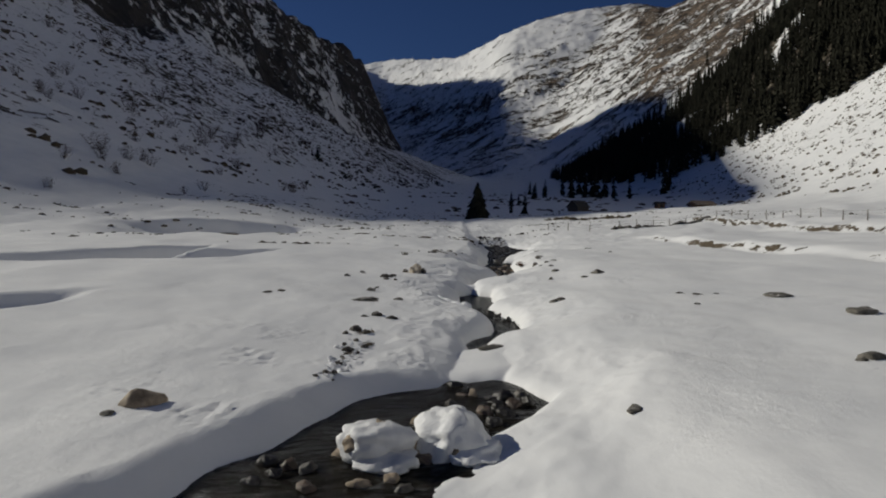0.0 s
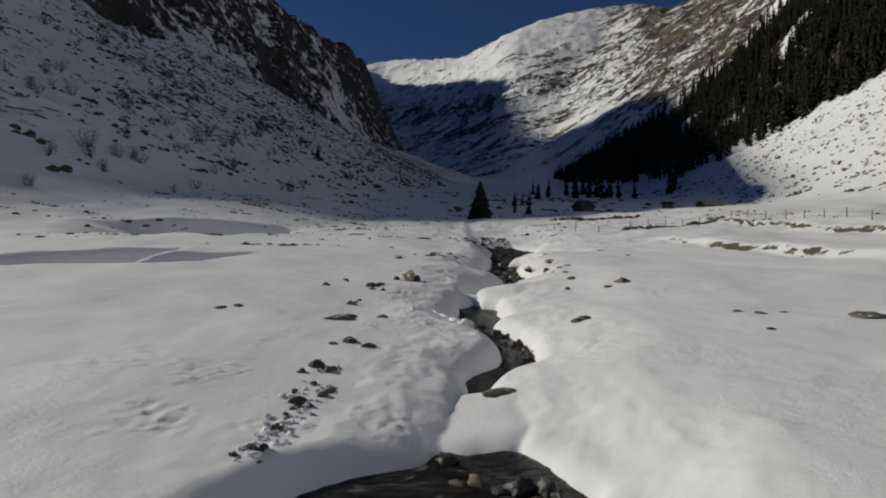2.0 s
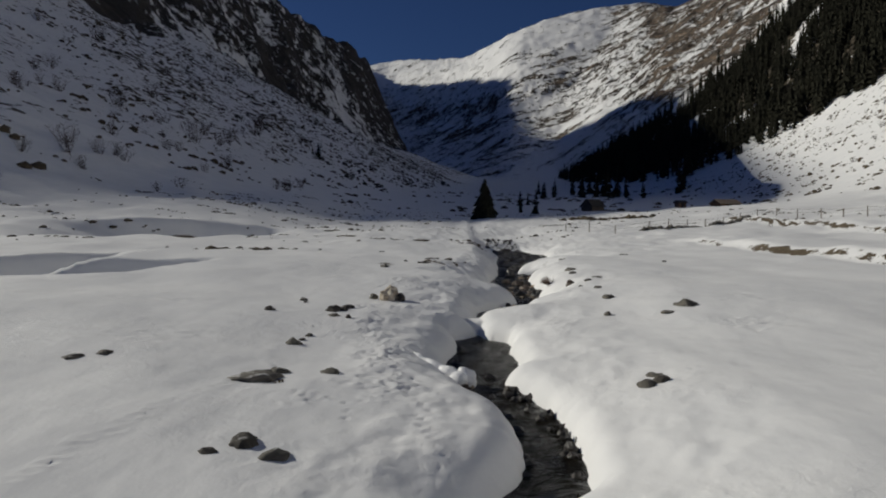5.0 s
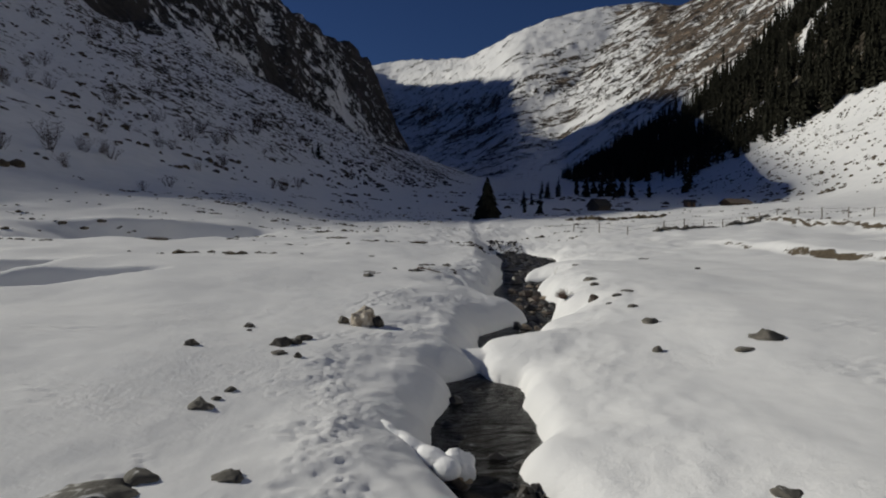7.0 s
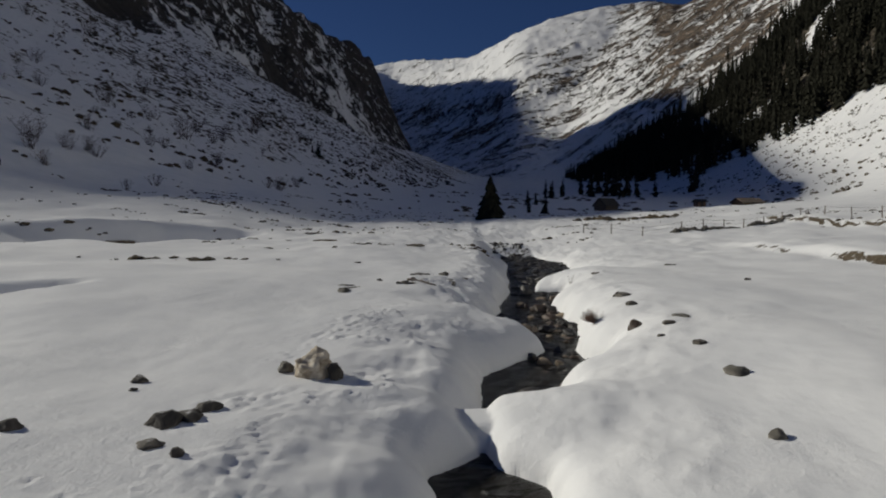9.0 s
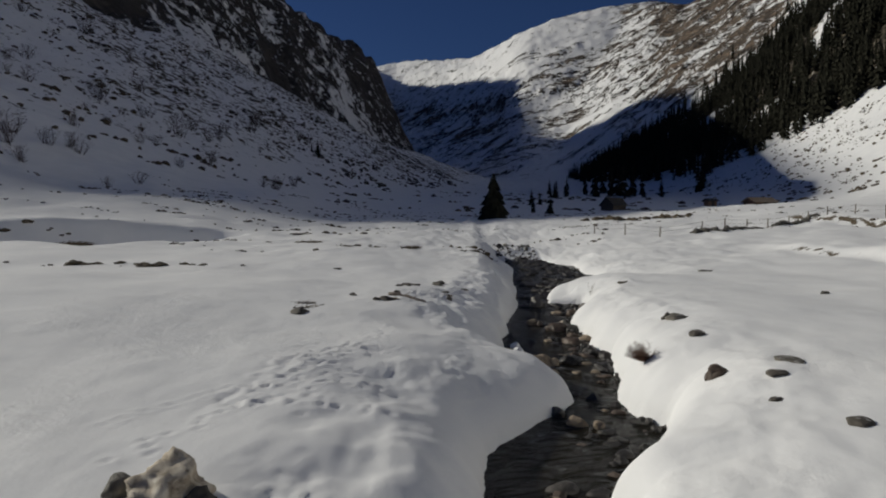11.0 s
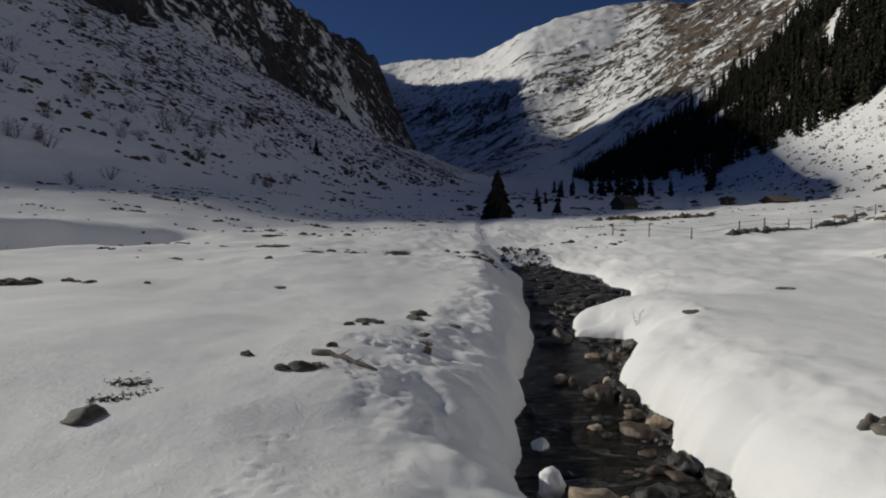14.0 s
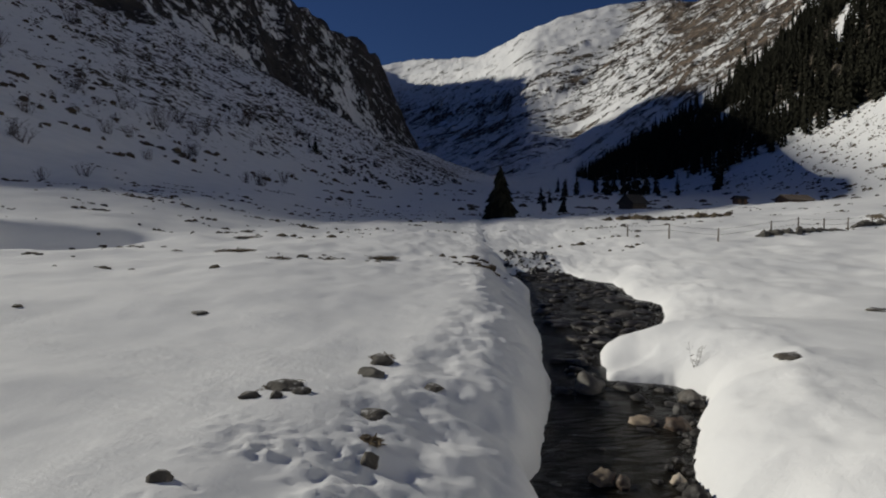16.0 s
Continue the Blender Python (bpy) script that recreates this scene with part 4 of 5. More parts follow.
for i, (x, y, w, h, kind) in enumerate(ROCKS):
    mat = {"g": CAPPED_GREY, "d": CAPPED_DARK, "t": TAN_STONE, "b": BROWN_STONE}[kind]
    label = {"g": "grey weathered rock poking out of the snow", "d": "small dark rock half buried in snow", "t": "tan angular rock standing out of the snow", "b": "reddish-brown rock set in the snow bank"}[kind]
    place_stone("rock", x, y, w * 1.08, h * 1.12, mat, 100 + i, label, "rock", 0.7 + 0.5 * ((i * 37) % 10) / 10, "rocks in the snow", 0.46, 0.26, sharp=0.95)

place_stone("boulder", -1.55, 36.1, 0.86, 0.56, PALE_STONE, 37, "pale lichen-speckled boulder standing on the snow", "boulder", 0.9, sink=0.10, rough=0.34, cuts=4)
place_stone("rock", -1.12, 35.85, 0.32, 0.34, DARK_STONE, 32, "dark stone leaning against the pale boulder", "rock", sink=0.15)
place_stone("rock", -2.15, 36.3, 0.36, 0.24, GREY_STONE, 33, "small grey stone beside the pale boulder", "rock", sink=0.15)


def build_branch():
    """The bare branch that lies across the left bank."""
    bm = bmesh.new()
    pts = []
    for i in range(9):
        t = i / 8
        x, y = -0.80 + 1.20 * t, 49.65 - 0.45 * t + 0.06 * math.sin(t * 5)
        pts.append((x, y, gz(x, y) + 0.05 - 0.03 * t))
    tube(bm, pts, [0.058, 0.062, 0.06, 0.055, 0.05, 0.044, 0.038, 0.03, 0.016], 8)
    tube(bm, [pts[3], (pts[3][0] + 0.22, pts[3][1] + 0.12, pts[3][2] + 0.12)], [0.018, 0.008], 5)
    tube(bm, [pts[5], (pts[5][0] + 0.18, pts[5][1] - 0.14, pts[5][2] + 0.08)], [0.015, 0.006], 5)
    tagged(smooth(part("fallen_branch", bm, WOOD)), "bare grey fallen branch lying on the snow bank", "branch")


build_branch()


def make_clump(w, h, seed, mat, label, name="heather_clump", blades=90):
    """A low tangle of dry stalks."""
    rnd = random.Random(seed)
    t = empty(name, label, "dry plants", "dry plants in the snow")
    bm = bmesh.new()
    for _ in range(int(blades * 4 * w)):
        a, r = rnd.uniform(0, 6.3), w / 2 * rnd.random() ** 0.6
        p = Vector((math.cos(a) * r, math.sin(a) * r * 0.6, -0.03))
        d = Vector((rnd.uniform(-1, 1), rnd.uniform(-1, 1), rnd.uniform(0.05, 0.5))).normalized()
        q = p + d * h * rnd.uniform(0.2, 0.5)
        e = q + Vector((rnd.uniform(-1, 1), rnd.uniform(-1, 1), rnd.uniform(-0.6, 0.2))) * h * 0.4
        tube(bm, [p, q, e], [0.014, 0.011, 0.004], 3)
    part("tangle", bm, mat, t)
    return t


CLUMPS = [(-24.6, 72.2, 2.2, 0.7), (-10.0, 78.0, 2.2, 0.45), (-6.5, 74.0, 1.8, 0.4), (-2.5, 80.0, 2.0, 0.5), (-14.0, 92.0, 2.2, 0.5), (-2.75, 47.3, 1.2, 0.11), (-3.05, 47.8, 1.0, 0.11), (-0.7, 48.9, 0.6, 0.18), (-0.6, 54.1, 0.7, 0.16), (0.55, 57.2, 0.6, 0.22), (0.9, 52.4, 0.5, 0.2), (-2.4, 19.4, 0.6, 0.22), (-2.2, 18.0, 0.5, 0.2), (-2.5, 17.0, 0.5, 0.2), (-2.9, 25.2, 0.7, 0.16)]
for i, (x, y, w, h) in enumerate(CLUMPS):
    place_on(make_clump(w, h, 300 + i, DRY_GRASS, "flattened dry brown grass and heather showing through the snow"), x, y, i * 0.9)

# broken snow and stones kicked loose along the old edge of the left bank
RUBBLE = ((-2.55, 18.6), (-2.5, 17.5), (-2.49, 16.4), (-2.6, 15.6), (-2.71, 14.95), (-2.81, 14.2))
rub, lumps = random.Random(61), []
for s in range(4):
    for mat in (PURE_SNOW, CAPPED_DARK):
        me = bpy.data.meshes.new("lump")
        bm = stone_bm(1.0, 0.8, 0.55, 640 + s, 2, 0.5, 0.9)
        bm.to_mesh(me)
        bm.free()
        me.materials.append(mat)
        lumps.append(me)
for i in range(58):
    f = rub.random() * 4.99
    a, b = RUBBLE[int(f)], RUBBLE[int(f) + 1]
    x, y = a[0] + (b[0] - a[0]) * (f % 1) + rub.gauss(0, 0.20), a[1] + (b[1] - a[1]) * (f % 1) + rub.gauss(0, 0.15)
    snowy = rub.random() < 0.72
    w = rub.uniform(0.07, 0.20) if snowy else rub.uniform(0.08, 0.24)
    ob = new("snow_lump" if snowy else "rock", lumps[2 * (i % 4) + (0 if snowy else 1)])
    ob.matrix_world = Matrix.Translation((x, y, gz(x, y) - 0.12 * w)) @ Matrix.Rotation(i * 1.1, 4, "Z") @ Matrix.Scale(w, 4)
    tagged(ob, "crumb of broken snow crust lying on the bank" if snowy else "small dark rock half buried in snow", "snow lump" if snowy else "rock", "broken crust" if snowy else "rocks in the snow")
place_stone("rock", 1.5, 18.7, 1.1, 0.17, CAPPED_GREY, 37, "flat grey slab on the snow bridge over the stream", "rock", 0.4, sink=0.5)

# twiggy bush on the right bank and a thin sapling
bush = make_bush(0.44, 41, 80, 0.012, "reddish-brown twiggy bush hanging over the stream bank", "bank bushes", RED_TWIG, 1.3)
place_on(bush, 5.5, 43.75, 0.0)
twig = make_bush(0.55, 43, 3, 0.012, "thin bare twig standing in the bank snow", "bank bushes")
place_on(twig, 7.75, 60.2)

# ---------------------------------------------------------------- stones in the stream
NAMED = [(5.15, 60.0, 0.95, 0.75, "g"), (3.6, 47.5, 0.9, 0.5, "t"), (4.05, 47.5, 0.35, 0.3, "t"), (4.6, 47.9, 0.75, 0.26, "d"), (5.2, 50.7, 0.9, 0.3, "b"), (5.45, 49.1, 0.7, 0.32, "d"), (5.3, 46.8, 0.7, 0.34, "d"), (4.4, 51.0, 0.36, 0.12, "t"), (3.7, 42.3, 0.45, 0.3, "t"), (4.1, 42.1, 0.3, 0.22, "t"),
         (4.3, 54.6, 0.42, 0.32, "t"), (4.55, 54.45, 0.34, 0.26, "b"), (5.05, 53.3, 0.85, 0.5, "b"), (5.6, 53.1, 0.75, 0.42, "g"), (5.75, 57.6, 0.65, 0.16, "t"), (7.2, 59.0, 0.6, 0.42, "g"), (5.45, 54.6, 0.26, 0.24, "p"), (5.7, 51.3, 0.55, 0.28, "t"), (5.35, 51.8, 0.5, 0.26, "b"), (5.5, 53.9, 0.5, 0.4, "d"), (5.7, 48.4, 0.6, 0.34, "d"),
         (6.3, 57.2, 0.5, 0.3, "b"), (6.7, 58.2, 0.4, 0.3, "d"), (0.3, 15.5, 0.42, 0.2, "d"), (3.4, 42.9, 0.42, 0.26, "g"), (1.4, 14.4, 0.5, 0.3, "d"), (1.75, 14.3, 0.4, 0.3, "g"), (1.2, 13.6, 0.35, 0.25, "d"), (0.7, 14.6, 0.3, 0.25, "t"), (-0.5, 12.6, 0.35, 0.22, "t"), (-0.2, 13.2, 0.3, 0.2, "g"), (1.0, 12.6, 0.45, 0.25, "d"),
         (-2.95, 10.5, 0.40, 0.22, "d"), (-2.55, 10.35, 0.34, 0.20, "b"), (-2.7, 10.0, 0.30, 0.18, "d"), (-2.2, 10.2, 0.36, 0.2, "g"), (-3.0, 9.7, 0.3, 0.16, "d"), (-2.1, 9.5, 0.4, 0.15, "b"), (-1.3, 9.6, 0.42, 0.14, "t"), (-0.8, 9.75, 0.34, 0.18, "t"), (-0.6, 9.4, 0.3, 0.16, "g"),
         (1.3, 13.1, 0.4, 0.26, "d"), (1.55, 13.7, 0.45, 0.3, "b"), (0.9, 13.3, 0.4, 0.24, "b"), (0.75, 12.0, 0.36, 0.24, "d"), (0.5, 12.6, 0.3, 0.2, "t"), (1.9, 14.0, 0.4, 0.26, "d"), (0.2, 13.9, 0.32, 0.18, "g"), (0.0, 12.1, 0.34, 0.2, "b")]
MATS = {"p": (PALE_STONE, "pale wet stone at the edge of the stream"), "b": (BROWN_STONE, "brown wet slab in the stream"), "t": (TAN_STONE, "tan water-worn stone in the stream"), "g": (WET_GREY, "grey wet stone in the stream"), "d": (WET_DARK, "dark wet stone in the stream")}
for i, (x, y, w, h, kind) in enumerate(NAMED):
    mat, label = MATS[kind]
    place_stone("stream_stone", x, y, w, h, mat, 500 + i, label, "stone", 0.8, "stones in the stream", 0.34, 0.38, z=float(water_z(y)))

protos = {}
for kind in "tgdb":
    protos[kind] = []
    for s in range(5):
        me = bpy.data.meshes.new("stream_stone")
        bm = stone_bm(1.0, 0.75, 0.38, 600 + s, 2, 0.55, 1.0)
        bm.to_mesh(me)
        bm.free()
        me.polygons.foreach_set("use_smooth", np.ones(len(me.polygons), dtype=bool))
        me.materials.append(MATS[kind][0])
        protos[kind].append(me)
rnd = random.Random(77)
made = 0
while made < 290:
    y = rnd.uniform(9.5, 96)
    dens = np.interp(y, [9, 12, 16, 19, 22, 30, 36, 38, 46, 52, 60, 66, 96], [0.06, 0.3, 0.3, 0.0, 0.25, 0.10, 0.06, 0.3, 0.3, 0.35, 0.5, 1.0, 1.0])
    if rnd.random() > dens:
        continue
    l, r = float(np.interp(y, ST_Y, ST_L)), float(np.interp(y, ST_Y, ST_R))
    if r - l < 1.25 or 15.2 < y < 20.2:
        continue
    f = rnd.random()
    f = 0.08 + 0.78 * (f if rnd.random() < 0.4 else 1 - 0.45 * f * f)
    x, kind = l + (r - l) * f, rnd.choice("gbbdddt" if y < 58 else "gdddd")
    w = rnd.uniform(0.18, 0.5) * (1.0 + 1.1 * step(y, 55, 72)) * (1.4 if rnd.random() < 0.15 else 1.0)
    ob = new("stream_stone", rnd.choice(protos[kind]))
    ob.matrix_world = Matrix.Translation((x, y, float(water_z(y)) - (0.16 - 0.13 * step(y, 55, 66)) * w)) @ Matrix.Rotation(rnd.uniform(0, 6.3), 4, "Z") @ Matrix.Diagonal((w, w, w * rnd.uniform(0.6, 1.1) * (1.0 - 0.45 * step(y, 55, 72)), 1))
    tagged(ob, MATS[kind][1], "stone", "stones in the stream")
    made += 1

# snow-capped blocks in the lower pool and along the edge; where bare stone shows on them
BARE = {0: ((-0.28, -0.30, 0.30, 0.42), (0.12, 0.05, 0.52, 0.30)), 1: ((0.15, -0.52, 0.14, 0.50), (-0.30, -0.2, 0.42, 0.28), (0.30, -0.30, 0.38, 0.26))}
for i, (x, y, w, d, h) in enumerate(((-1.2, 10.75, 1.4, 1.2, 0.72), (0.12, 11.2, 1.45, 1.4, 0.84), (1.0, 28.2, 0.55, 0.6, 0.55), (3.08, 47.95, 0.46, 0.42, 0.5), (3.2, 49.9, 0.34, 0.3, 0.3))):
    t = empty("snowy_boulder", "stream boulder under a thick cap of snow", "boulder", "snowy boulders")
    smooth(part("stone", stone_bm(w * 0.94, d * 0.94, h * 0.62, 700 + i, 3, 0.3), TAN_STONE, t, "tan stone"))
    cap = smooth(part("snow_cap", stone_bm(w, d, h * (1.0 if w > 1 else 0.86), 720 + i, 4, 0.30 if w > 1 else 0.16, 0.5), PURE_SNOW, t, "rounded cap of snow"))
    cap.location = (0.03 * w, -0.02 * d, h * (0.06 if w > 1 else 0.20))
    for j, (u, v, up, big) in enumerate(BARE.get(i, ())):
        knob = smooth(part("bare_corner", stone_bm(big, big * 0.8, big * 0.8, 740 + 5 * i + j, 3, 0.45), TAN_STONE, t, "bare tan corner of the stone"))
        knob.location = Matrix.Rotation(-i * 0.8, 3, "Z") @ Vector((u, v, up))
    if w > 1:
        skirt = smooth(part("snow_skirt", stone_bm(w * 0.8, d * 0.75, 0.30, 760 + i, 4, 0.30, 0.5), PURE_SNOW, t, "low skirt of snow and ice"))
        skirt.location = Matrix.Rotation(-i * 0.8, 3, "Z") @ Vector(((0.26, -0.36, 0.08), (0.45, -0.42, 0.08))[i])
    t.matrix_world = Matrix.Translation((x, y, float(water_z(y)) - 0.12)) @ Matrix.Rotation(i * 0.8, 4, "Z")


def build_snowy_log():
    """A log that leans from the left bank into the stream, under a ridge of snow."""
    t = empty("snowy_log", "fallen log under a ridge of snow, leaning into the stream", "log")
    ends, rnd = (Vector((-0.25, 28.95, gz(-0.25, 28.95) - 0.14)), Vector((1.12, 27.75, float(water_z(27.75)) + 0.02))), random.Random(4)
    bm = bmesh.new()
    tube(bm, [ends[0].lerp(ends[1], f) + Vector((0, 0, 0.06 * math.sin(3.1 * f))) for f in (0, 0.2, 0.4, 0.6, 0.8, 1.0)], [0.10, 0.10, 0.095, 0.09, 0.085, 0.07], 9)
    smooth(part("log", bm, BARK, t, "dark wet bark"))
    bm = bmesh.new()
    n = 26
    tube(bm, [ends[0].lerp(ends[1], 0.92 * i / (n - 1)) + Vector((0.02 * math.sin(i * 1.1), 0.02 * math.cos(i * 0.9), 0.05 + 0.12 * i / n + 0.02 * math.sin(i * 0.8))) for i in range(n)],
         [(0.11 + 0.09 * (i / n) ** 2 + rnd.uniform(-0.012, 0.012)) * (1.0 if i < n - 3 else (0.9, 0.7, 0.35)[i - n + 3]) for i in range(n)], 12)
    smooth(part("snow_cover", bm, PURE_SNOW, t, "lumpy ridge of snow"))


build_snowy_log()


def scatter(name, pts, label, category, mat, sizes, flat, seed, sink=0.35, shapes=6, cuts=1, afloat=False):
    """Many small lumps at the given places, as one mesh."""
    rnd = random.Random(seed)
    forms = []
    for s in range(shapes):
        bm = stone_bm(1.0, 0.8, 1.0, seed * 10 + s, cuts, 0.5)
        bm.verts.index_update()
        forms.append((np.array([v.co[:] for v in bm.verts]), [[v.index for v in f.verts] for f in bm.faces]))
        bm.free()
    pts = np.array(pts)
    zs = water_z(pts[:, 1]) if afloat else ground(pts[:, 0], pts[:, 1])[0]
    V, F, base = [], [], 0
    for (x, y), z in zip(pts, zs):
        co, fs = rnd.choice(forms)
        w, a = rnd.uniform(*sizes) * rnd.choice((0.6, 0.8, 1.0, 1.3)), rnd.uniform(0, 6.3)
        h = w * rnd.uniform(*flat)
        c, s = math.cos(a), math.sin(a)
        V.append(np.stack([(co[:, 0] * c - co[:, 1] * s) * w + x, (co[:, 0] * s + co[:, 1] * c) * w + y, co[:, 2] * h + z - sink * h], 1))
        F.extend([[base + i for i in f] for f in fs])
        base += len(co)
    me = bpy.data.meshes.new(name)
    me.from_pydata(np.concatenate(V).tolist(), [], F)
    me.materials.append(mat)
    return tagged(new(name, me), label, category, kind="stuff")


def clustered(n, seed, xr, yr, keep, spread=(1.6, 1.2), count=(1, 6)):
    rnd, out = random.Random(seed), []
    while len(out) < n:
        x, y = rnd.uniform(*xr), rnd.uniform(*yr)
        if not keep(x, y):
            continue
        for _ in range(rnd.randint(*count)):
            px, py = x + rnd.gauss(0, spread[0]), y + rnd.gauss(0, spread[1])
            if keep(px, py):
                out.append((px, py))
    return out


def foot_l(y):
    return float(np.interp(y, *LEFT_FOOT))


def foot_r(y):
    return float(np.interp(y, *RIGHT_FOOT))


def off_stream(x, y):
    return x < float(np.interp(y, ST_Y, ST_L)) - 1.2 or x > float(np.interp(y, ST_Y, ST_R)) + 1.2


scatter("gravel", [(float(np.interp(y, ST_Y, ST_L)) + f * (float(np.interp(y, ST_Y, ST_R)) - float(np.interp(y, ST_Y, ST_L))), y) for y, f in
                   ((rnd.uniform(8.6, 98), rnd.uniform(0.04, 0.93)) for _ in range(2350)) if not 15.0 < y < 20.3 and float(np.interp(y, ST_Y, ST_R)) - float(np.interp(y, ST_Y, ST_L)) > 0.5],
        "dark wet cobbles in the stream bed", "cobbles", WET_DARK, (0.12, 0.40), (0.35, 0.7), 21, -0.15, 8, 1)
scatter("bank_stones", [(float(np.interp(y, ST_Y, ST_R)) + rnd.gauss(-0.16, 0.14), y) for y in (rnd.gauss(rnd.choice((24.8, 26.4, 27.2, 41.4, 47.4, 48.6, 51.2, 54.6, 57.0, 59.2, 66, 70, 75, 80)), 0.9) for _ in range(230))],
        "dark wet stones along the foot of the snow bank", "stones", WET_DARK, (0.08, 0.30), (0.4, 0.8), 29, 0.3, 8, 2, True)
scatter("slope_scrub", clustered(2200, 31, (-230, 0), (95, 620), lambda x, y: 4 < foot_l(y) - x < 190 and x > -0.78 * y), "dark heather and stones scattered over the snowy slope", "scrub", HEATHER, (0.7, 2.3), (0.3, 0.7), 22)
scatter("gully_stones", clustered(1300, 37, (-190, 40), (300, 640), lambda x, y: -4 < foot_l(y) - x < 150, (4.0, 3.0), (2, 9)), "dark rocks and scrub at the foot of the shaded cliff", "rocks", DARK_STONE, (0.9, 3.0), (0.3, 0.7), 38)
scatter("slope_stones", clustered(3600, 32, (60, 260), (110, 420), lambda x, y: -6 < x - foot_r(y) < 110), "dark stones and tufts scattered over the sunlit slope", "stones", HEATHER, (0.5, 1.7), (0.3, 0.6), 23)
scatter("valley_stones", clustered(1150, 33, (-38, 60), (66, 185), lambda x, y: off_stream(x, y) and x > -0.5 * y and (x < 14 or y > 84 or (x * 7.3 + y * 3.1) % 1 < 0.25), (1.5, 0.45), (2, 16)), "stones and heather showing through the valley snow", "stones", HEATHER, (0.18, 0.75), (0.25, 0.65), 24, 0.45, 8, 1)
scatter("plateau_stones", clustered(420, 36, (-70, -12), (58, 140), lambda x, y: x > foot_l(y) - 3 and x > -0.78 * y, (1.6, 0.45), (2, 14)), "low stones and heather showing through the snow", "stones", HEATHER, (0.2, 0.8), (0.22, 0.5), 27, 0.45, 6, 2)
scatter("valley_head_stones", clustered(420, 34, (-40, 130), (185, 420), lambda x, y: x > foot_l(y) and x < foot_r(y) + 5), "dark stones scattered in the shaded valley floor", "stones", HEATHER, (0.8, 2.6), (0.25, 0.5), 25)
scatter("hut_scrub", [(22 + 7.8 * t + rnd.gauss(0, 0.5), 135.6 - 4.1 * t + rnd.gauss(0, 0.8)) for t in (rnd.random() for _ in range(60))] + [(31 + 9.6 * t + rnd.gauss(0, 0.5), 133 + 4.5 * t + rnd.gauss(0, 0.7)) for t in (rnd.random() for _ in range(45))],
        "dark heather and stones below the hut", "scrub", HEATHER, (0.5, 1.5), (0.35, 0.7), 28)
scatter("wall_stones", [(25.9 + 20.8 * t + rnd.gauss(0, 0.3), 96 + 14 * t + rnd.gauss(0, 0.3)) for t in (rnd.random() for _ in range(150))], "tumbled low stone wall along the fence", "stone wall", GREY_STONE, (0.4, 0.9), (0.4, 0.7), 26, 0.3)

# ---------------------------------------------------------------- bare bushes on the left mountainside
bushes = [make_bush(3.0, 900 + s, 13, 0.011) for s in range(4)]
BUSHES = ((-166, 314, 9.5), (-112, 196, 4.4), (-137, 231, 5.0), (-179, 290, 6), (-111, 227, 7), (-119, 269, 6.8), (-141, 304, 4.6), (-136, 322, 4.8), (-85, 225, 7.6), (-91, 249, 6.5), (-83, 243, 5.6), (-84, 255, 6.6), (-88, 303, 9), (-91, 319, 8), (-71, 131, 4.4), (-67, 125, 3.6), (-66, 133, 3.2), (-65, 137, 3.2),
          (-63, 137, 2.6), (-69, 116, 2.8), (-61, 98, 2.0), (-62, 121, 2.8), (-48, 127, 2), (-49, 120, 1.8), (-57, 162, 2.4), (-78, 345, 6), (-76, 357, 5), (-46, 184, 2.8), (-46, 193, 2.9), (-44, 385, 6), (-177, 357, 5.4), (-109, 172, 3.8))
rnd = random.Random(12)
for n, (x, y, h) in enumerate(BUSHES):
    if n < 4:
        place_on(bushes[n], x, y, n * 1.1, h / 3.0)
    else:
        copy_on(bushes[n % 4], x, y, n * 0.7, h / 3.0)
n = 0
while n < 38:
    y = rnd.uniform(105, 340)
    x = foot_l(y) - rnd.uniform(-2, 95)
    if x > -0.75 * y:
        copy_on(bushes[n % 4], x, y, rnd.uniform(0, 6.3), rnd.uniform(0.5, 1.3))
        n += 1
n = 0
while n < 26:
    y = rnd.uniform(130, 330)
    x = foot_r(y) + rnd.uniform(5, 75)
    copy_on(bushes[n % 4], x, y, rnd.uniform(0, 6.3), rnd.uniform(0.5, 1.0))
    n += 1


# ---------------------------------------------------------------- fence and huts
def build_fence(line, gap=4.6):
    t = empty("wire_fence", "weathered wooden post and wire fence in the snow", "fence")
    pts = []
    for (x0, y0), (x1, y1) in zip(line, line[1:]):
        n = max(1, round(math.hypot(x1 - x0, y1 - y0) / gap))
        pts += [(x0 + (x1 - x0) * i / n, y0 + (y1 - y0) * i / n) for i in range(n)]
    pts.append(line[-1])
    rnd, tops = random.Random(3), []
    for x, y in pts:
        z, h = gz(x, y), rnd.uniform(1.05, 1.4)
        lean = (rnd.uniform(-0.06, 0.06), rnd.uniform(-0.06, 0.06))
        bm = bmesh.new()
        tube(bm, [(x, y, z - 0.3), (x + lean[0], y + lean[1], z + h)], [0.075, 0.06], 7)
        part("post", bm, WOOD, t)
        tops.append((x + lean[0], y + lean[1], z + h))
    for drop in (0.12, 0.55):
        for a, b in zip(tops, tops[1:]):
            bm = bmesh.new()
            mid = ((a[0] + b[0]) / 2, (a[1] + b[1]) / 2, (a[2] + b[2]) / 2 - drop - 0.05)
            tube(bm, [(a[0], a[1], a[2] - drop), mid, (b[0], b[1], b[2] - drop)], [0.012, 0.012, 0.012], 4)
            part("wire", bm, BARK, t, "thin rusty wire")
    return t


build_fence([(17.3, 104), (22, 95), (27, 97), (37, 103.5), (47.5, 110), (49, 96), (50, 70)])


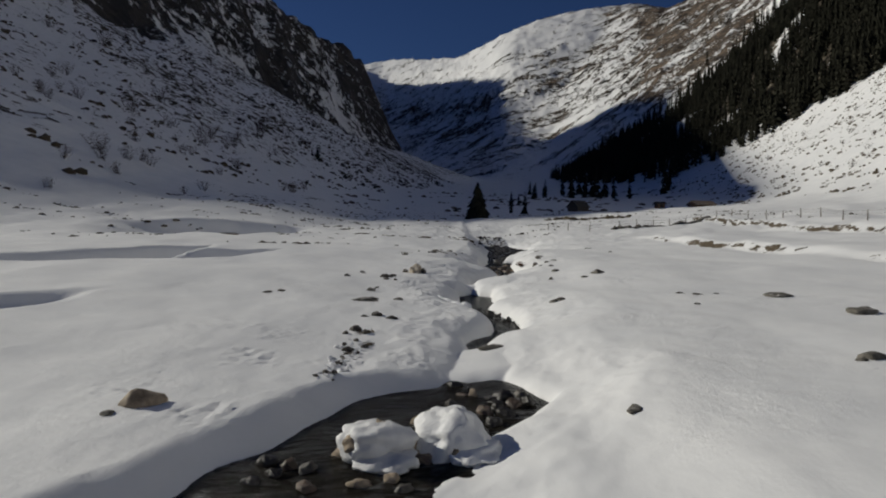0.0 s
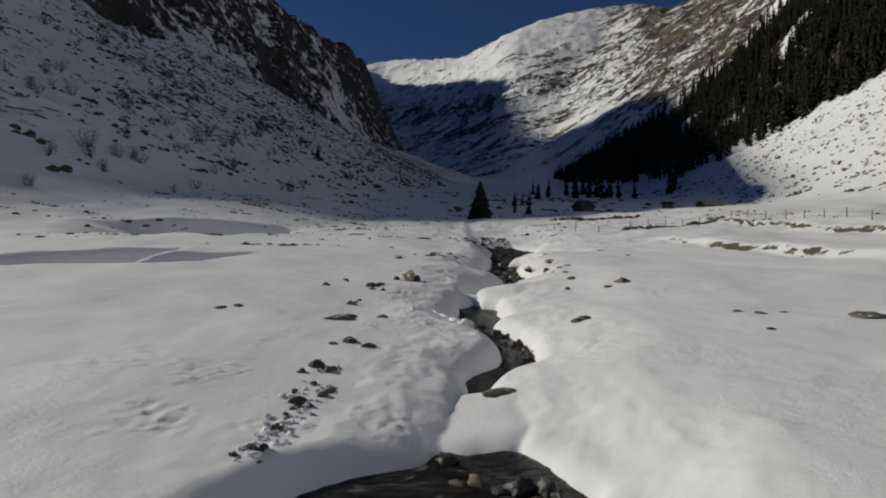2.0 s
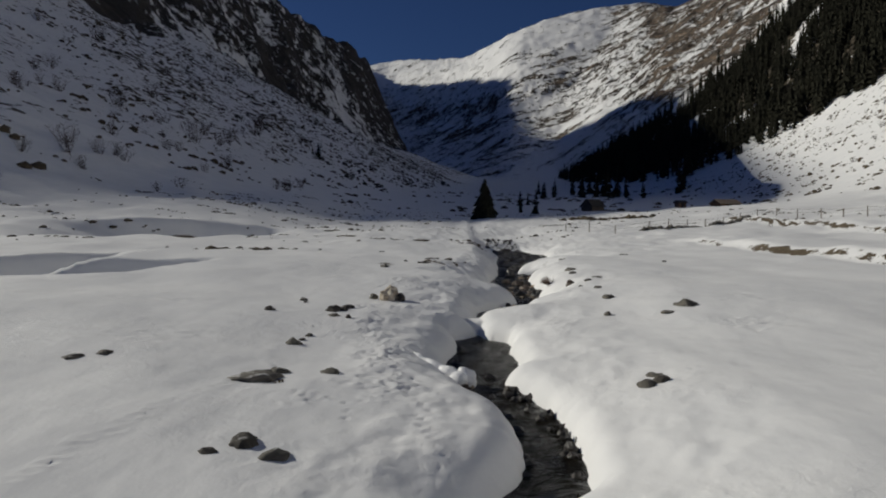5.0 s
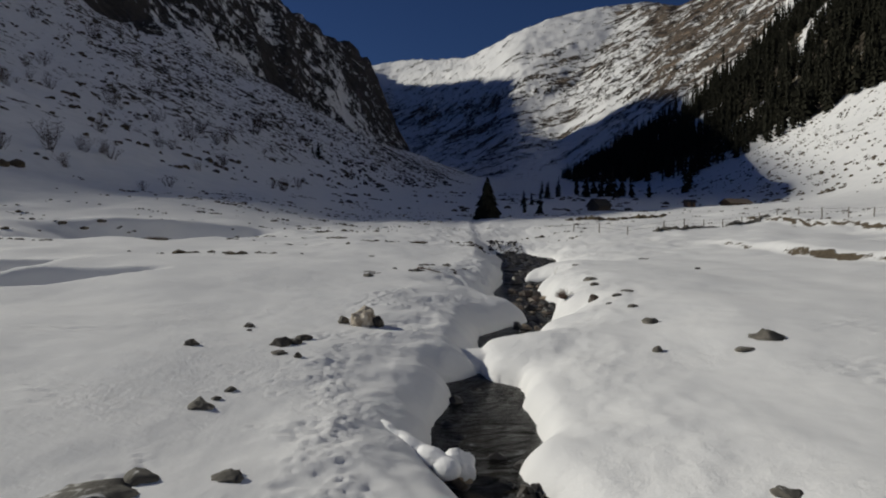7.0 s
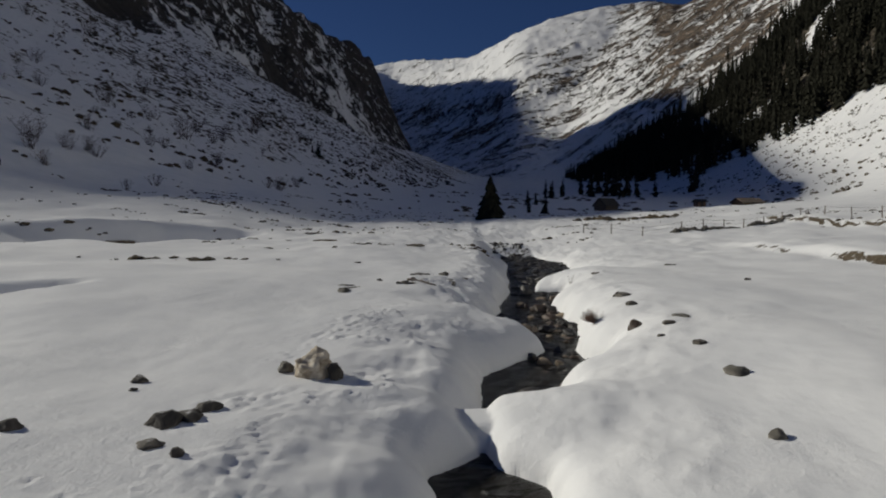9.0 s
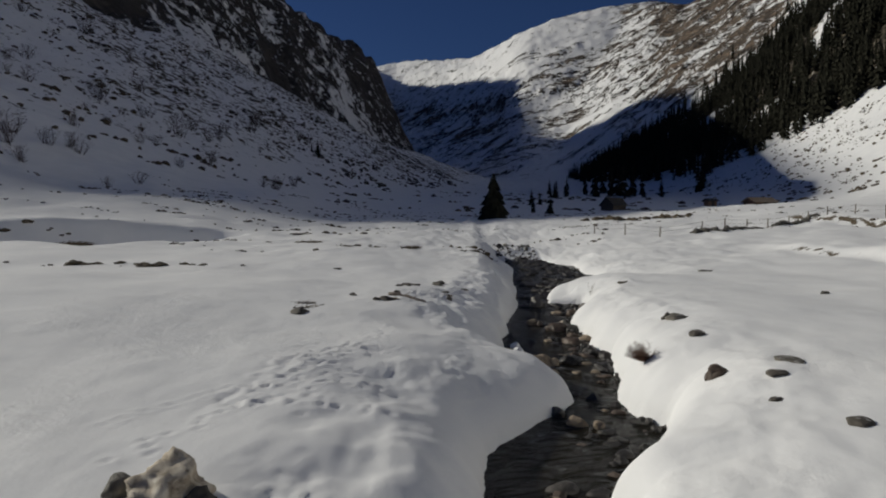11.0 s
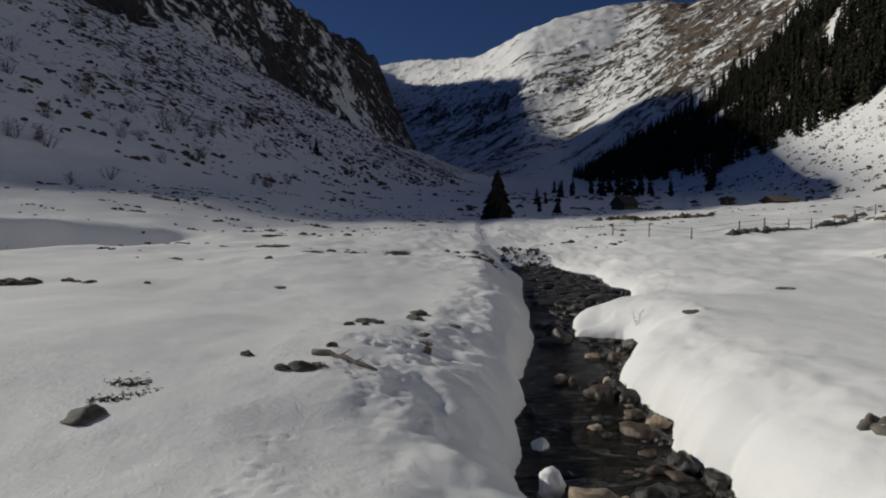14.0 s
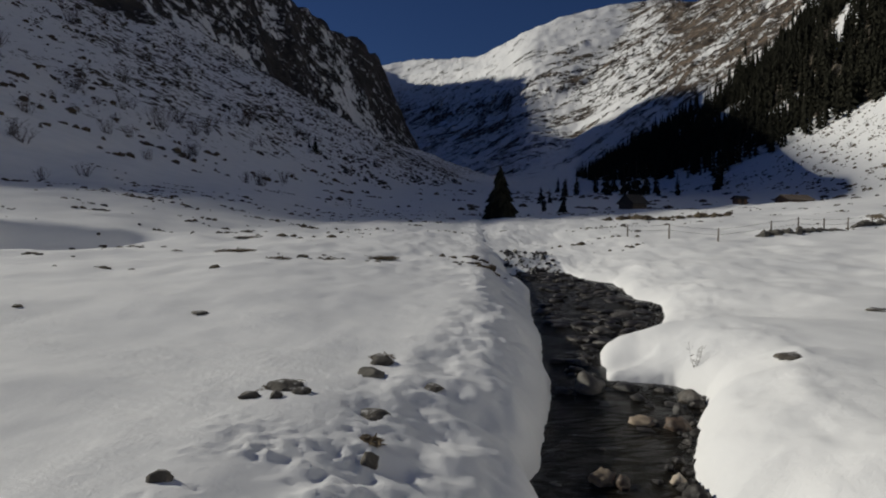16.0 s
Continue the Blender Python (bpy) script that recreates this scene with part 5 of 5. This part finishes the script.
def box_bm(x0, x1, y0, y1, z0, z1):
    bm = bmesh.new()
    v = [bm.verts.new((x, y, z)) for z in (z0, z1) for y in (y0, y1) for x in (x0, x1)]
    for f in ((0, 2, 3, 1), (4, 5, 7, 6), (0, 1, 5, 4), (2, 6, 7, 3), (0, 4, 6, 2), (1, 3, 7, 5)):
        bm.faces.new([v[i] for i in f])
    bmesh.ops.bevel(bm, geom=list(bm.edges), offset=0.03, segments=1, affect="EDGES")
    return bm


def build_hut(x, y, length, depth, wall_h, rise, turn, wall_mat, roof_mat, label):
    t = empty("hut", label, "hut")
    n = max(4, round(wall_h / 0.22))
    for side, (xa, xb, ya, yb) in enumerate(((-length / 2, length / 2, -depth / 2, -depth / 2 + 0.2), (-length / 2, length / 2, depth / 2 - 0.2, depth / 2),
                                             (-length / 2, -length / 2 + 0.2, -depth / 2, depth / 2), (length / 2 - 0.2, length / 2, -depth / 2, depth / 2))):
        bm = box_bm(xa + 0.05, xb - 0.05, ya + 0.05, yb - 0.05, -0.25, wall_h - 0.27)
        if side > 1:
            xm = (xa + xb) / 2
            v = [bm.verts.new(p) for p in ((xa, -depth / 2, wall_h - 0.25), (xa, depth / 2, wall_h - 0.25), (xa, 0, wall_h + rise - 0.25), (xb, -depth / 2, wall_h - 0.25), (xb, depth / 2, wall_h - 0.25), (xb, 0, wall_h + rise - 0.25))]
            for f in ((0, 2, 1), (3, 4, 5), (0, 3, 5, 2), (1, 2, 5, 4)):
                bm.faces.new([v[i] for i in f])
        wall = part("wall", bm, wall_mat, t)
        for i in range(n):
            part("log", box_bm(xa, xb, ya, yb, wall_h * i / n - 0.25, wall_h * (i + 0.94) / n - 0.25), wall_mat, wall)
    for s in (-1, 1):
        bm = box_bm(-length / 2 - 0.4, length / 2 + 0.4, 0, math.hypot(depth / 2, rise) + 0.5, 0, 0.14)
        roof = part("roof", bm, roof_mat, t)
        roof.matrix_local = Matrix.Translation((0, 0, wall_h + rise - 0.22)) @ Matrix.Rotation(0 if s > 0 else math.pi, 4, "Z") @ Matrix.Rotation(-math.atan2(rise, depth / 2), 4, "X")
    part("door", box_bm(-0.45, 0.45, -depth / 2 - 0.06, -depth / 2 - 0.01, -0.2, min(1.75, wall_h - 0.35)), BARK, t, "dark plank door")
    t.matrix_world = Matrix.Translation((x, y, gz(x, y))) @ Matrix.Rotation(turn, 4, "Z")
    return t


build_hut(82.0, 201.0, 7.5, 4.0, 1.2, 1.1, radians(20), LOG_WOOD, TAN_SHINGLE, "low wooden hut with brown walls and tan shingle roof")
build_hut(40.5, 190.0, 4.8, 4.0, 1.6, 1.8, radians(35), BARK, DARK_SHINGLE, "dark timber hut standing in the mountain's shade")
build_hut(67.0, 196.0, 2.4, 2.2, 2.0, 0.5, radians(10), LOG_WOOD, DARK_SHINGLE, "small brown wooden shed at the forest edge")
